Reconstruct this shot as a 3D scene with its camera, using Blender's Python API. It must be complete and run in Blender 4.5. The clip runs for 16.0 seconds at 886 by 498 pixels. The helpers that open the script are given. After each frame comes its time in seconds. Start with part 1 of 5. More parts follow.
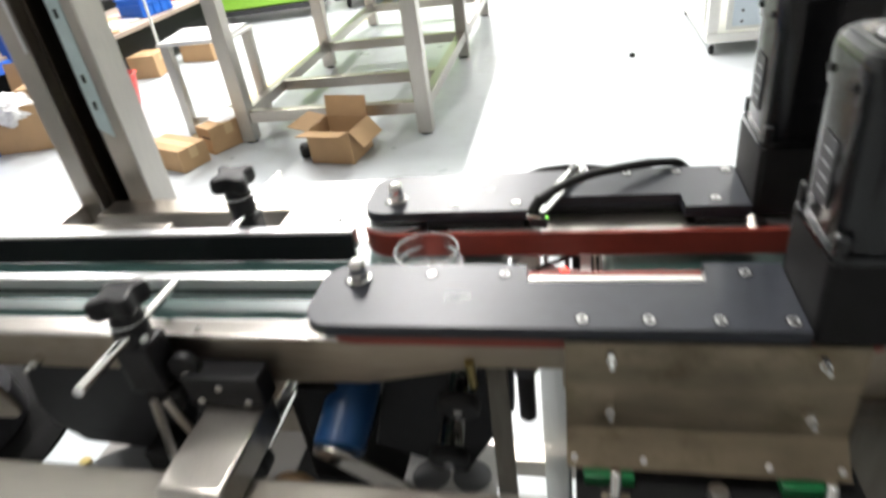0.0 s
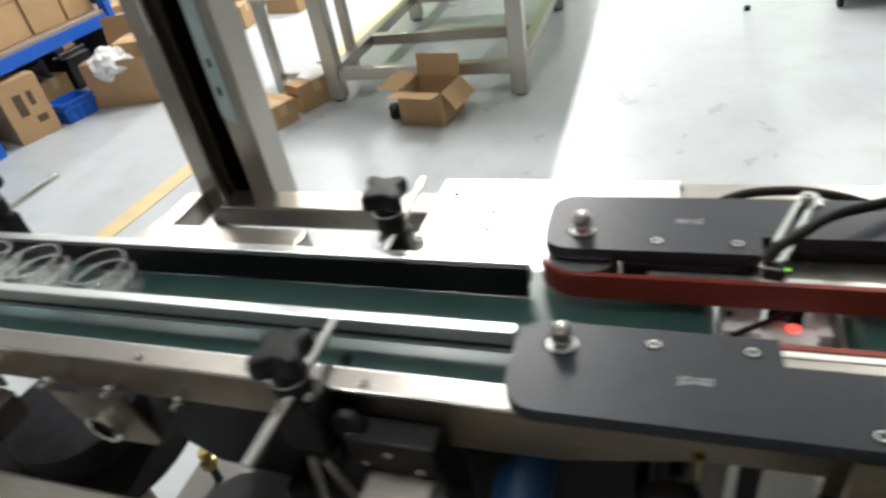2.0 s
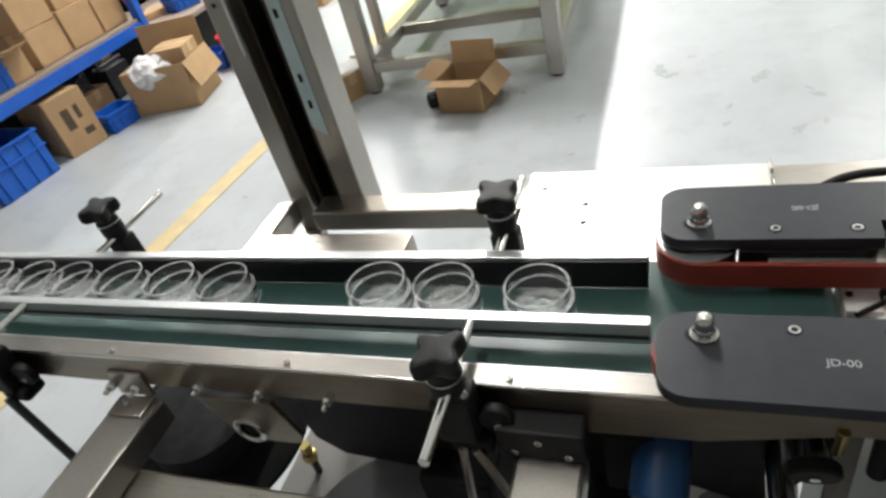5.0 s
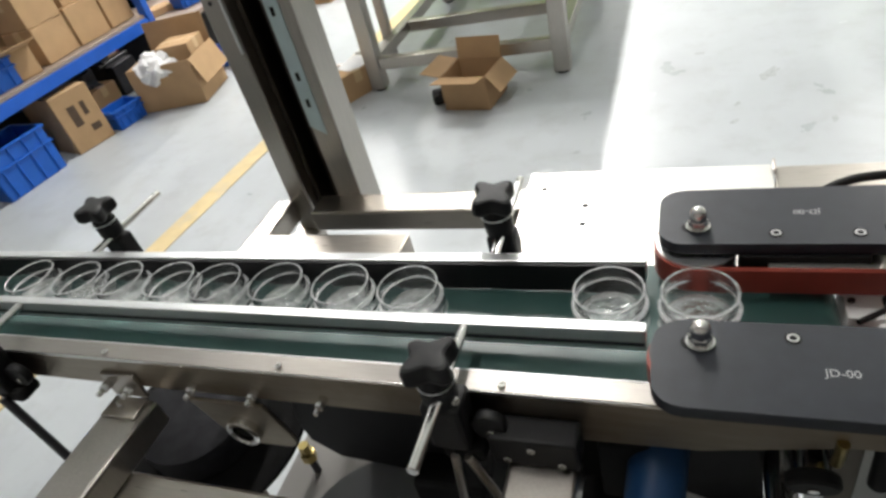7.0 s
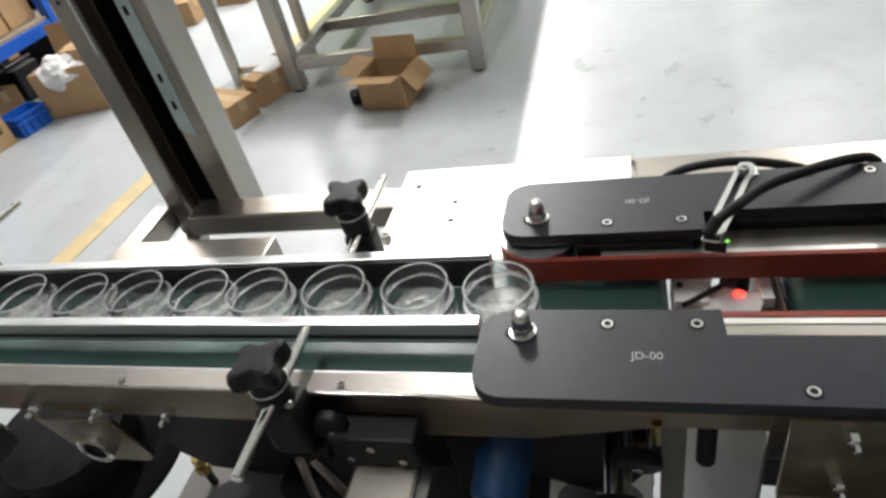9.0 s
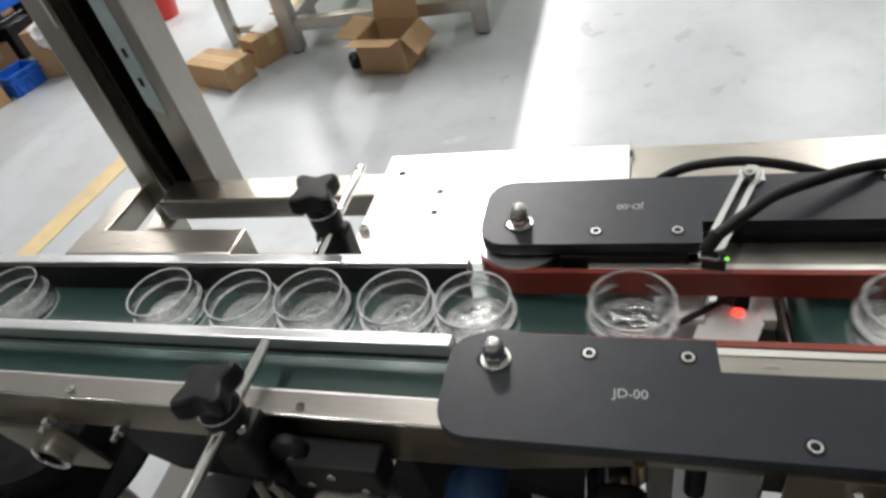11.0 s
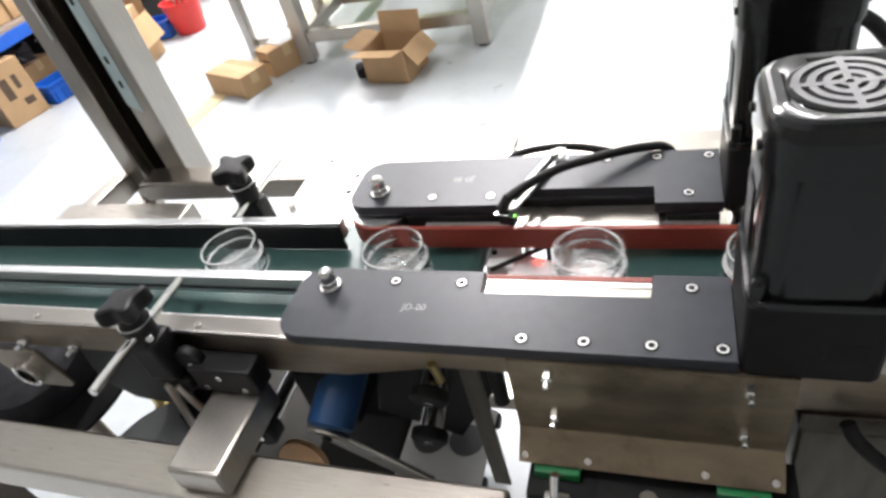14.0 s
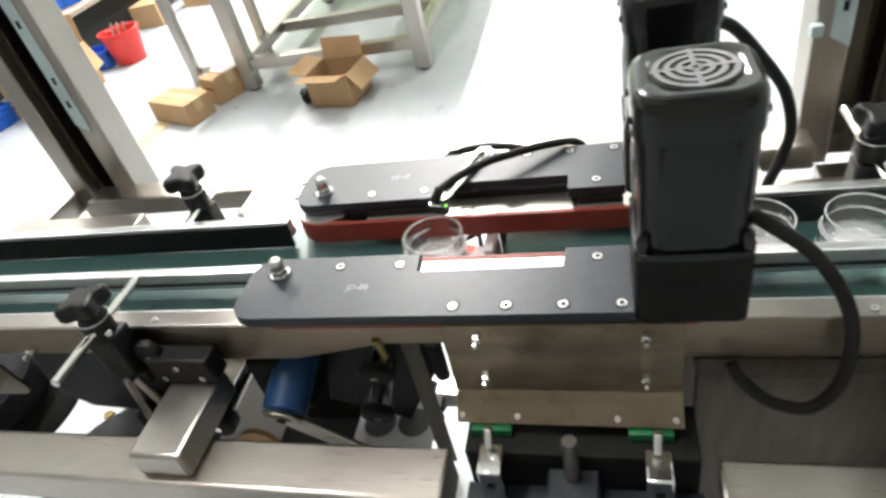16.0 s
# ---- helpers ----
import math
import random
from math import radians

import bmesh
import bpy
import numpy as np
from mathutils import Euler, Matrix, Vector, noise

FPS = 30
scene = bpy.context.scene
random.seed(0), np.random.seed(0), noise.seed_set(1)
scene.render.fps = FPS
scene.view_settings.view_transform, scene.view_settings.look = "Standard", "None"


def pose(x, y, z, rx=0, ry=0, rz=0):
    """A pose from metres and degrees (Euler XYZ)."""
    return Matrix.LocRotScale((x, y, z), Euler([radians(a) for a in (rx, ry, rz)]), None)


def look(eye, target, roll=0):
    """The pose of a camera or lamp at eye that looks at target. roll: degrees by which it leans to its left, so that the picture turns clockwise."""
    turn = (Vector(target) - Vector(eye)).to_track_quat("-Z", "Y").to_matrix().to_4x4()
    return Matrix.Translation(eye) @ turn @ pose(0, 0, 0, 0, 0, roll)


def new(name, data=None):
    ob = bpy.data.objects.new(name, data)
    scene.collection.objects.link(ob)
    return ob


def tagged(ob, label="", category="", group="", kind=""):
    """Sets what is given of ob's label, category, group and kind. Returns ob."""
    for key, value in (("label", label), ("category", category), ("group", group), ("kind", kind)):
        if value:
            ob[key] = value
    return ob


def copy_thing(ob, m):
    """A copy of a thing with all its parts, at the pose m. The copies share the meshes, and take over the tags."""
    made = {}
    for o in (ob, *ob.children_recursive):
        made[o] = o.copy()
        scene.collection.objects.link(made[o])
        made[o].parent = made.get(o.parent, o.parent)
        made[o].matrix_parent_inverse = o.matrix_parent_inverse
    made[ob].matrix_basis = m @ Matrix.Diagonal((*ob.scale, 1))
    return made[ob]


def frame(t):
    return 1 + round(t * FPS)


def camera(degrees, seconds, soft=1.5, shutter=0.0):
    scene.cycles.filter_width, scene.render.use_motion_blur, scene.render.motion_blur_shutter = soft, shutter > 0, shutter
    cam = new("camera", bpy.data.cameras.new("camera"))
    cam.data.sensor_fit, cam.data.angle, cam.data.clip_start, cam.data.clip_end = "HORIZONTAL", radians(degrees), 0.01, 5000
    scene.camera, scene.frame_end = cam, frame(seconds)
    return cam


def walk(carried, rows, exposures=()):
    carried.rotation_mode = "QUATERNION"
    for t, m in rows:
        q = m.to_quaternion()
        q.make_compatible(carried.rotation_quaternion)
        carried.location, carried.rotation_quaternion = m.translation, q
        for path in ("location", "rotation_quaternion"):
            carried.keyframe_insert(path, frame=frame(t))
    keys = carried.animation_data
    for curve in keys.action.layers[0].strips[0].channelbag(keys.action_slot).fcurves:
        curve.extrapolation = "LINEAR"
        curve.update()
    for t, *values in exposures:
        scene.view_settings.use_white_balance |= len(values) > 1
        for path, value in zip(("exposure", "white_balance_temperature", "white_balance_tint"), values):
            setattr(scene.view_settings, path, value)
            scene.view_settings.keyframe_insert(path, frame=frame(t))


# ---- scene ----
# the camera and its way
cam = camera(70.1, 16.0, 2.9, 0.5)
PATH = [
    (0, (0.184, -0.42, 1.185), (-0.236, 1.227, 0.131), -8.3),
    (0.2, (0.176, -0.348, 1.196), (-0.245, 1.295, 0.136), -8.6),
    (0.5, (0.172, -0.293, 1.202), (-0.243, 1.347, 0.135), -8.8),
    (1, (0.17, -0.271, 1.193), (-0.285, 1.313, 0.061), -9.2),
    (1.2, (0.165, -0.274, 1.183), (-0.357, 1.28, 0.038), -9.5),
    (1.5, (0.156, -0.291, 1.18), (-0.433, 1.234, 0.028), -10.2),
    (1.8, (0.118, -0.303, 1.197), (-0.495, 1.213, 0.045), -10.6),
    (2, (0.056, -0.323, 1.213), (-0.564, 1.189, 0.06), -10.7),
    (2.5, (-0.037, -0.369, 1.255), (-0.658, 1.139, 0.098), -12.0),
    (3, (-0.031, -0.367, 1.263), (-0.655, 1.141, 0.107), -13.2),
    (3.5, (-0.029, -0.365, 1.265), (-0.653, 1.146, 0.112), -13.3),
    (4, (-0.027, -0.362, 1.265), (-0.679, 1.129, 0.103), -14.0),
    (4.1, (-0.026, -0.363, 1.265), (-0.693, 1.12, 0.101), -14.6),
    (6.4, (-0.011, -0.346, 1.263), (-0.725, 1.098, 0.077), -16.4),
    (6.5, (-0.014, -0.344, 1.263), (-0.727, 1.099, 0.077), -16.1),
    (7, (-0.009, -0.348, 1.261), (-0.731, 1.093, 0.077), -16.4),
    (7.5, (0.009, -0.343, 1.260), (-0.636, 1.132, 0.072), -15.7),
    (8, (0.056, -0.335, 1.251), (-0.519, 1.160, 0.054), -15.0),
    (8.5, (0.071, -0.33, 1.243), (-0.48, 1.167, 0.036), -14.8),
    (11, (0.089, -0.259, 1.233), (-0.481, 1.139, -0.079), -15.2),
    (11.5, (0.09, -0.232, 1.228), (-0.487, 1.161, -0.087), -15.4),
    (12, (0.175, -0.263, 1.238), (-0.399, 1.13, -0.076), -15.2),
    (12.2, (0.226, -0.283, 1.243), (-0.358, 1.111, -0.066), -15.3),
    (12.5, (0.274, -0.314, 1.249), (-0.341, 1.069, -0.058), -16.3),
    (13, (0.285, -0.346, 1.252), (-0.354, 1.03, -0.05), -16.9),
    (13.5, (0.282, -0.359, 1.257), (-0.362, 1.017, -0.045), -17.1),
    (14, (0.291, -0.357, 1.256), (-0.378, 1.04, -0.009), -16.4),
    (14.5, (0.295, -0.359, 1.256), (-0.369, 1.064, 0.017), -15.6),
    (15, (0.297, -0.364, 1.255), (-0.337, 1.077, 0.021), -15.2),
    (15.5, (0.302, -0.383, 1.256), (-0.285, 1.078, 0.023), -14.7),
    (16, (0.324, -0.425, 1.264), (-0.2, 1.057, 0.028), -14.9),
]
EXPOSURES = [(0.0, 0.77, 6450, 12), (0.45, -0.12, 6450, 10), (1.0, -0.12, 6430, 8), (1.5, 0.04, 6420, 9), (3.0, -0.07, 6480, 10), (8.5, -0.10, 6480, 11), (10.8, -0.20, 6470, 12), (11.5, -0.28, 6450, 12), (12.05, -0.02, 6430, 13), (12.55, 0.72, 6060, 17), (13.6, 0.74, 6200, 16), (14.6, 0.78, 6460, 13), (16.0, 0.86, 6450, 10)]
walk(cam, [(t, look(eye, target, roll)) for t, eye, target, roll in PATH], EXPOSURES)

# ---- world and light ----
world = bpy.data.worlds.new("hall_air")
scene.world = world
world.use_nodes = True
world.node_tree.nodes["Background"].inputs[0].default_value = (0.86, 0.93, 1.0, 1)
world.node_tree.nodes["Background"].inputs[1].default_value = 0.1


def area_light(name, m, sx, sy, watts, colour):
    data = bpy.data.lights.new(name, "AREA")
    data.shape, data.size, data.size_y = "RECTANGLE", sx, sy
    data.energy, data.color = watts, colour
    ob = new(name, data)
    ob.matrix_world = m
    return ob


CEIL = 4.8
# the rows of tube lights under the roof: x, y, watts
TUBES = [(-0.7, 0.2, 34), (-1.3, 4.1, 175), (-1.3, 6.8, 175), (-1.3, 9.4, 150), (-1.4, 11.8, 110), (2.6, 5.6, 70), (2.6, 8.6, 65), (-4.7, 4.8, 122), (-4.7, 7.6, 140)]
for tx, ty, watts in TUBES:
    area_light("tube_light", pose(tx, ty, CEIL - 0.32), 0.12, 1.4, watts, (1.0, 0.975, 0.94))


# ---- materials ----
def mat(name, colour, rough=0.5, metal=0.0, vary=0.0, scale=40.0, bump=0.0, bump_scale=300.0, stretch=(1, 1, 1), rough_vary=0.0,
        spec=0.5, trans=0.0, ior=1.45, coat=0.0, glow=None, glow_strength=0.0, blotch=0.0, blotch_scale=4.0, blotch_colour=None):
    m = bpy.data.materials.new(name)
    m.use_nodes = True
    nt = m.node_tree
    p = nt.nodes["Principled BSDF"]
    p.inputs["Base Color"].default_value = (*colour, 1)
    p.inputs["Roughness"].default_value = rough
    p.inputs["Metallic"].default_value = metal
    p.inputs["Specular IOR Level"].default_value = spec
    p.inputs["Transmission Weight"].default_value = trans
    p.inputs["IOR"].default_value = ior
    p.inputs["Coat Weight"].default_value = coat
    if glow:
        p.inputs["Emission Color"].default_value = (*glow, 1)
        p.inputs["Emission Strength"].default_value = glow_strength
    tc = nt.nodes.new("ShaderNodeTexCoord")
    mp = nt.nodes.new("ShaderNodeMapping")
    mp.inputs["Scale"].default_value = stretch
    nt.links.new(tc.outputs["Object"], mp.inputs["Vector"])
    last = None
    if vary:
        n = nt.nodes.new("ShaderNodeTexNoise")
        n.inputs["Scale"].default_value, n.inputs["Detail"].default_value = scale, 6
        nt.links.new(mp.outputs[0], n.inputs["Vector"])
        r = nt.nodes.new("ShaderNodeValToRGB")
        r.color_ramp.elements[0].position, r.color_ramp.elements[1].position = 0.25, 0.75
        r.color_ramp.elements[0].color = (*[c * (1 - vary) for c in colour], 1)
        r.color_ramp.elements[1].color = (*[min(1, c * (1 + vary)) for c in colour], 1)
        nt.links.new(n.outputs["Fac"], r.inputs["Fac"])
        last = r.outputs["Color"]
        if rough_vary:
            mr = nt.nodes.new("ShaderNodeMapRange")
            mr.inputs["To Min"].default_value, mr.inputs["To Max"].default_value = max(0.02, rough - rough_vary), min(1, rough + rough_vary)
            nt.links.new(n.outputs["Fac"], mr.inputs["Value"])
            nt.links.new(mr.outputs[0], p.inputs["Roughness"])
    if blotch:
        n2 = nt.nodes.new("ShaderNodeTexNoise")
        n2.inputs["Scale"].default_value, n2.inputs["Detail"].default_value = blotch_scale, 9
        n2.inputs["Roughness"].default_value = 0.65
        nt.links.new(tc.outputs["Object"], n2.inputs["Vector"])
        r2 = nt.nodes.new("ShaderNodeValToRGB")
        r2.color_ramp.elements[0].position, r2.color_ramp.elements[1].position = 0.5, 0.72
        r2.color_ramp.elements[0].color, r2.color_ramp.elements[1].color = (0, 0, 0, 1), (blotch, blotch, blotch, 1)
        nt.links.new(n2.outputs["Fac"], r2.inputs["Fac"])
        mix = nt.nodes.new("ShaderNodeMix")
        mix.data_type = "RGBA"
        nt.links.new(r2.outputs["Color"], mix.inputs["Factor"])
        mix.inputs["A"].default_value = (*colour, 1)
        mix.inputs["B"].default_value = (*(blotch_colour or [c * 0.5 for c in colour]), 1)
        if last:
            nt.links.new(last, mix.inputs["A"])
        last = mix.outputs["Result"]
    if last:
        nt.links.new(last, p.inputs["Base Color"])
    if bump:
        nb = nt.nodes.new("ShaderNodeTexNoise")
        nb.inputs["Scale"].default_value, nb.inputs["Detail"].default_value = bump_scale, 4
        nt.links.new(mp.outputs[0], nb.inputs["Vector"])
        b = nt.nodes.new("ShaderNodeBump")
        b.inputs["Strength"].default_value, b.inputs["Distance"].default_value = bump, 0.002
        nt.links.new(nb.outputs["Fac"], b.inputs["Height"])
        nt.links.new(b.outputs["Normal"], p.inputs["Normal"])
    return m


M_FLOOR = mat("epoxy_floor", (0.46, 0.49, 0.505), 0.32, vary=0.07, scale=3.5, bump=0.10, bump_scale=35, rough_vary=0.12, blotch=0.75, blotch_scale=6.5, blotch_colour=(0.385, 0.405, 0.41))
M_LINE = mat("yellow_floor_paint", (0.64, 0.51, 0.27), 0.4, vary=0.12, scale=14, blotch=0.6, blotch_scale=9, blotch_colour=(0.5, 0.46, 0.36))
M_WALL = mat("painted_wall", (0.72, 0.72, 0.70), 0.8, vary=0.06, scale=1.5)
M_WALLD = mat("grey_partition", (0.25, 0.24, 0.23), 0.8, vary=0.08, scale=1.5)
M_CEIL = mat("roof_sheet", (0.74, 0.75, 0.76), 0.7, vary=0.08, scale=2.0)
M_STEEL = mat("brushed_stainless", (0.47, 0.435, 0.39), 0.30, 1.0, vary=0.09, scale=30, stretch=(1, 14, 14), bump=0.05, bump_scale=120, rough_vary=0.07, blotch=0.3, blotch_scale=9, blotch_colour=(0.42, 0.37, 0.31))
M_STEELV = mat("brushed_stainless_upright", (0.44, 0.415, 0.38), 0.32, 1.0, vary=0.09, scale=30, stretch=(14, 14, 1), bump=0.05, bump_scale=120, rough_vary=0.07, blotch=0.3, blotch_scale=7, blotch_colour=(0.40, 0.36, 0.31))
M_STAIN = mat("heat_stained_stainless", (0.25, 0.205, 0.145), 0.40, 1.0, vary=0.30, scale=16, stretch=(1, 1, 3), rough_vary=0.08, blotch=0.95, blotch_scale=14, blotch_colour=(0.115, 0.085, 0.05))
M_RAILF = mat("brownish_rail_steel", (0.345, 0.30, 0.245), 0.34, 1.0, vary=0.12, scale=22, stretch=(1, 8, 8), rough_vary=0.07, blotch=0.7, blotch_scale=8, blotch_colour=(0.22, 0.185, 0.14))
M_FLANGE = mat("satin_rail_flange", (0.385, 0.36, 0.335), 0.33, 1.0, vary=0.08, scale=30, stretch=(1, 14, 14), rough_vary=0.07, blotch=0.4, blotch_scale=6, blotch_colour=(0.31, 0.28, 0.24))
# steel with the shade of recesses and undersides put into its colour
M_CHAN = mat("shade_darkened_steel", (0.13, 0.115, 0.095), 0.38, 1.0, vary=0.25, scale=14, stretch=(6, 6, 1), rough_vary=0.08, blotch=0.5, blotch_scale=9, blotch_colour=(0.07, 0.06, 0.05))
M_GUSSET = mat("dull_grey_zinc_plate", (0.42, 0.435, 0.42), 0.5, 1.0, vary=0.08, scale=14, rough_vary=0.08, blotch=0.4, blotch_scale=12, blotch_colour=(0.33, 0.34, 0.32))
M_SHEET = mat("mill_stainless_sheet", (0.76, 0.74, 0.70), 0.36, 1.0, vary=0.05, scale=25, stretch=(1, 10, 10), rough_vary=0.06)
M_ALU = mat("anodised_aluminium", (0.80, 0.81, 0.82), 0.34, 1.0, vary=0.05, scale=40, stretch=(1, 20, 20), rough_vary=0.05)
M_CHROME = mat("polished_steel", (0.74, 0.73, 0.71), 0.16, 1.0, vary=0.05, scale=90)
M_BRIGHT = mat("bright_zinc_screw", (0.74, 0.74, 0.73), 0.36, 0.9, vary=0.05, scale=90)
M_BLACK = mat("black_anodised_plate", (0.017, 0.020, 0.027), 0.40, spec=0.44, vary=0.18, scale=70, bump=0.03, bump_scale=900, rough_vary=0.05)
M_BLACKP = mat("black_plastic", (0.009, 0.009, 0.010), 0.5, spec=0.32, vary=0.2, scale=60, bump=0.06, bump_scale=700)
M_MOTOR = mat("black_gloss_enamel", (0.006, 0.0065, 0.007), 0.20, spec=0.4, vary=0.2, scale=30, bump=0.03, bump_scale=200, coat=0.12)
M_GRILLE = mat("grey_worn_enamel", (0.15, 0.15, 0.155), 0.32, vary=0.15, scale=60)
M_GEAR = mat("black_casting_and_shade_fill", (0.008, 0.008, 0.008), 0.6, vary=0.25, scale=60, bump=0.08, bump_scale=400, spec=0.22)
M_RUBBER = mat("black_rubber", (0.011, 0.011, 0.011), 0.62, spec=0.35, vary=0.2, scale=60)
M_GREEN = mat("green_pvc_belt", (0.024, 0.072, 0.064), 0.36, spec=1.0, vary=0.10, scale=30, bump=0.04, bump_scale=900, rough_vary=0.06, blotch=0.3, blotch_scale=14, blotch_colour=(0.035, 0.075, 0.068))
M_RED = mat("red_rubber_belt", (0.23, 0.036, 0.022), 0.5, vary=0.14, scale=40, bump=0.04, bump_scale=600)



def clear_glass(name, painted_glint, gloss, base, power, rough, wave=0.25, depth=0.002):
    """Clear moulded glass: see-through, white patches painted for glints, and a gloss that grows at grazing angles."""
    m = bpy.data.materials.new(name)
    m.use_nodes = True
    nt = m.node_tree
    nt.nodes.remove(nt.nodes["Principled BSDF"])
    tr = nt.nodes.new("ShaderNodeBsdfTransparent")
    tr.inputs[0].default_value = (0.99, 0.995, 0.995, 1)
    df = nt.nodes.new("ShaderNodeBsdfTranslucent")
    df.inputs[0].default_value = (0.95, 0.97, 0.97, 1)
    d2 = nt.nodes.new("ShaderNodeBsdfDiffuse")
    d2.inputs[0].default_value = (0.95, 0.97, 0.97, 1)
    both = nt.nodes.new("ShaderNodeMixShader")
    nt.links.new(df.outputs[0], both.inputs[1])
    nt.links.new(d2.outputs[0], both.inputs[2])
    gl = nt.nodes.new("ShaderNodeBsdfGlossy")
    gl.inputs["Roughness"].default_value = rough
    wv = nt.nodes.new("ShaderNodeTexNoise")
    wv.inputs["Scale"].default_value, wv.inputs["Detail"].default_value = 7, 3
    wb = nt.nodes.new("ShaderNodeBump")
    wb.inputs["Strength"].default_value, wb.inputs["Distance"].default_value = wave, depth
    nt.links.new(wv.outputs["Fac"], wb.inputs["Height"])
    nt.links.new(wb.outputs["Normal"], gl.inputs["Normal"])
    hz = nt.nodes.new("ShaderNodeTexNoise")
    hz.inputs["Scale"].default_value = 6
    hr = nt.nodes.new("ShaderNodeMapRange")
    hr.inputs["From Min"].default_value, hr.inputs["From Max"].default_value = 0.35, 0.65
    hr.inputs["To Min"].default_value, hr.inputs["To Max"].default_value = painted_glint * 0.15, painted_glint * 1.9
    nt.links.new(hz.outputs["Fac"], hr.inputs["Value"])
    m1 = nt.nodes.new("ShaderNodeMixShader")
    nt.links.new(hr.outputs[0], m1.inputs[0])
    nt.links.new(tr.outputs[0], m1.inputs[1])
    nt.links.new(both.outputs[0], m1.inputs[2])
    lw = nt.nodes.new("ShaderNodeLayerWeight")
    lw.inputs["Blend"].default_value = 0.5
    pw = nt.nodes.new("ShaderNodeMath")
    pw.operation = "POWER"
    pw.inputs[1].default_value = power
    nt.links.new(lw.outputs["Facing"], pw.inputs[0])
    fr = nt.nodes.new("ShaderNodeMath")
    fr.operation = "MULTIPLY_ADD"
    fr.inputs[1].default_value, fr.inputs[2].default_value = gloss, base
    nt.links.new(pw.outputs[0], fr.inputs[0])
    mx = nt.nodes.new("ShaderNodeMixShader")
    nt.links.new(fr.outputs[0], mx.inputs[0])
    nt.links.new(m1.outputs[0], mx.inputs[1])
    nt.links.new(gl.outputs[0], mx.inputs[2])
    nt.links.new(mx.outputs[0], nt.nodes["Material Output"].inputs[0])
    return m


M_GLASS = mat("clear_glass", (1.0, 1.0, 1.0), 0.04, trans=1.0, ior=1.5, bump=0.9, bump_scale=70)
# dish floor and rims: diffuse white mixed in for lamp glints
M_BASEG = clear_glass("glint_patched_glass_floor", 0.16, 0.4, 0.55, 2.0, 0.16, 1.0, 0.005)
M_RIM = clear_glass("glint_white_glass_rim", 0.85, 0.3, 0.30, 1.5, 0.14, 1.0, 0.004)
M_PAPER = mat("white_paper", (0.88, 0.88, 0.87), 0.7, vary=0.03, scale=60)
M_INK = mat("engraved_lettering", (0.38, 0.38, 0.38), 0.6, vary=0.1, scale=300)
M_CARD = mat("corrugated_cardboard", (0.44, 0.285, 0.15), 0.82, vary=0.10, scale=9, bump=0.05, bump_scale=90, blotch=0.25, blotch_scale=5, blotch_colour=(0.34, 0.21, 0.11))
M_CARDIN = mat("raw_cardboard", (0.36, 0.215, 0.105), 0.88, vary=0.10, scale=12)
M_TAPE = mat("packing_tape", (0.56, 0.40, 0.22), 0.3, vary=0.05, scale=20)
M_PRINT = mat("dark_print", (0.09, 0.06, 0.04), 0.8, vary=0.2, scale=80)
M_BLUE = mat("blue_crate_plastic", (0.012, 0.115, 0.52), 0.38, vary=0.08, scale=20)
M_RACK = mat("blue_rack_paint", (0.01, 0.10, 0.50), 0.4, vary=0.1, scale=15)
M_BUCKET = mat("red_bucket_plastic", (0.62, 0.035, 0.03), 0.36, vary=0.06, scale=15)
M_FILM = mat("pale_blue_film", (0.55, 0.68, 0.70), 0.3, vary=0.10, scale=30)
M_WHITE = mat("white_powder_coat", (0.74, 0.75, 0.72), 0.4, vary=0.04, scale=20)
M_TEALP = mat("green_nylon", (0.01, 0.16, 0.05), 0.4, vary=0.1, scale=40)
M_BAG = mat("white_plastic_bag", (0.80, 0.80, 0.80), 0.35, vary=0.06, scale=30, bump=0.3, bump_scale=30)
M_BLUEM = mat("blue_motor_enamel", (0.008, 0.045, 0.13), 0.36, vary=0.15, scale=40)
M_LED = mat("red_sensor_light", (0.9, 0.05, 0.03), 0.4, glow=(1.0, 0.03, 0.02), glow_strength=6)
M_LEDG = mat("green_status_light", (0.1, 0.8, 0.1), 0.4, glow=(0.3, 1.0, 0.1), glow_strength=1.2)
M_TUBE = mat("lit_tube", (1, 1, 1), 0.5, glow=(1, 0.97, 0.92), glow_strength=45)
M_WOOD = mat("worn_brown_bench_top", (0.30, 0.24, 0.20), 0.5, vary=0.12, scale=12, stretch=(1, 6, 1))
M_DARK = mat("dark_steel_parts", (0.05, 0.05, 0.055), 0.45, 0.6, vary=0.3, scale=40)
M_GREYP = mat("grey_plastic_disc", (0.20, 0.205, 0.215), 0.4, vary=0.06, scale=20)
M_BRASS = mat("brass_fitting", (0.42, 0.33, 0.13), 0.3, 1.0, vary=0.1, scale=60)
M_LIME = mat("lime_green_paint", (0.28, 0.55, 0.06), 0.4, vary=0.06, scale=20)
M_PALE = mat("pale_blue_guard", (0.62, 0.70, 0.76), 0.4, vary=0.04, scale=12)


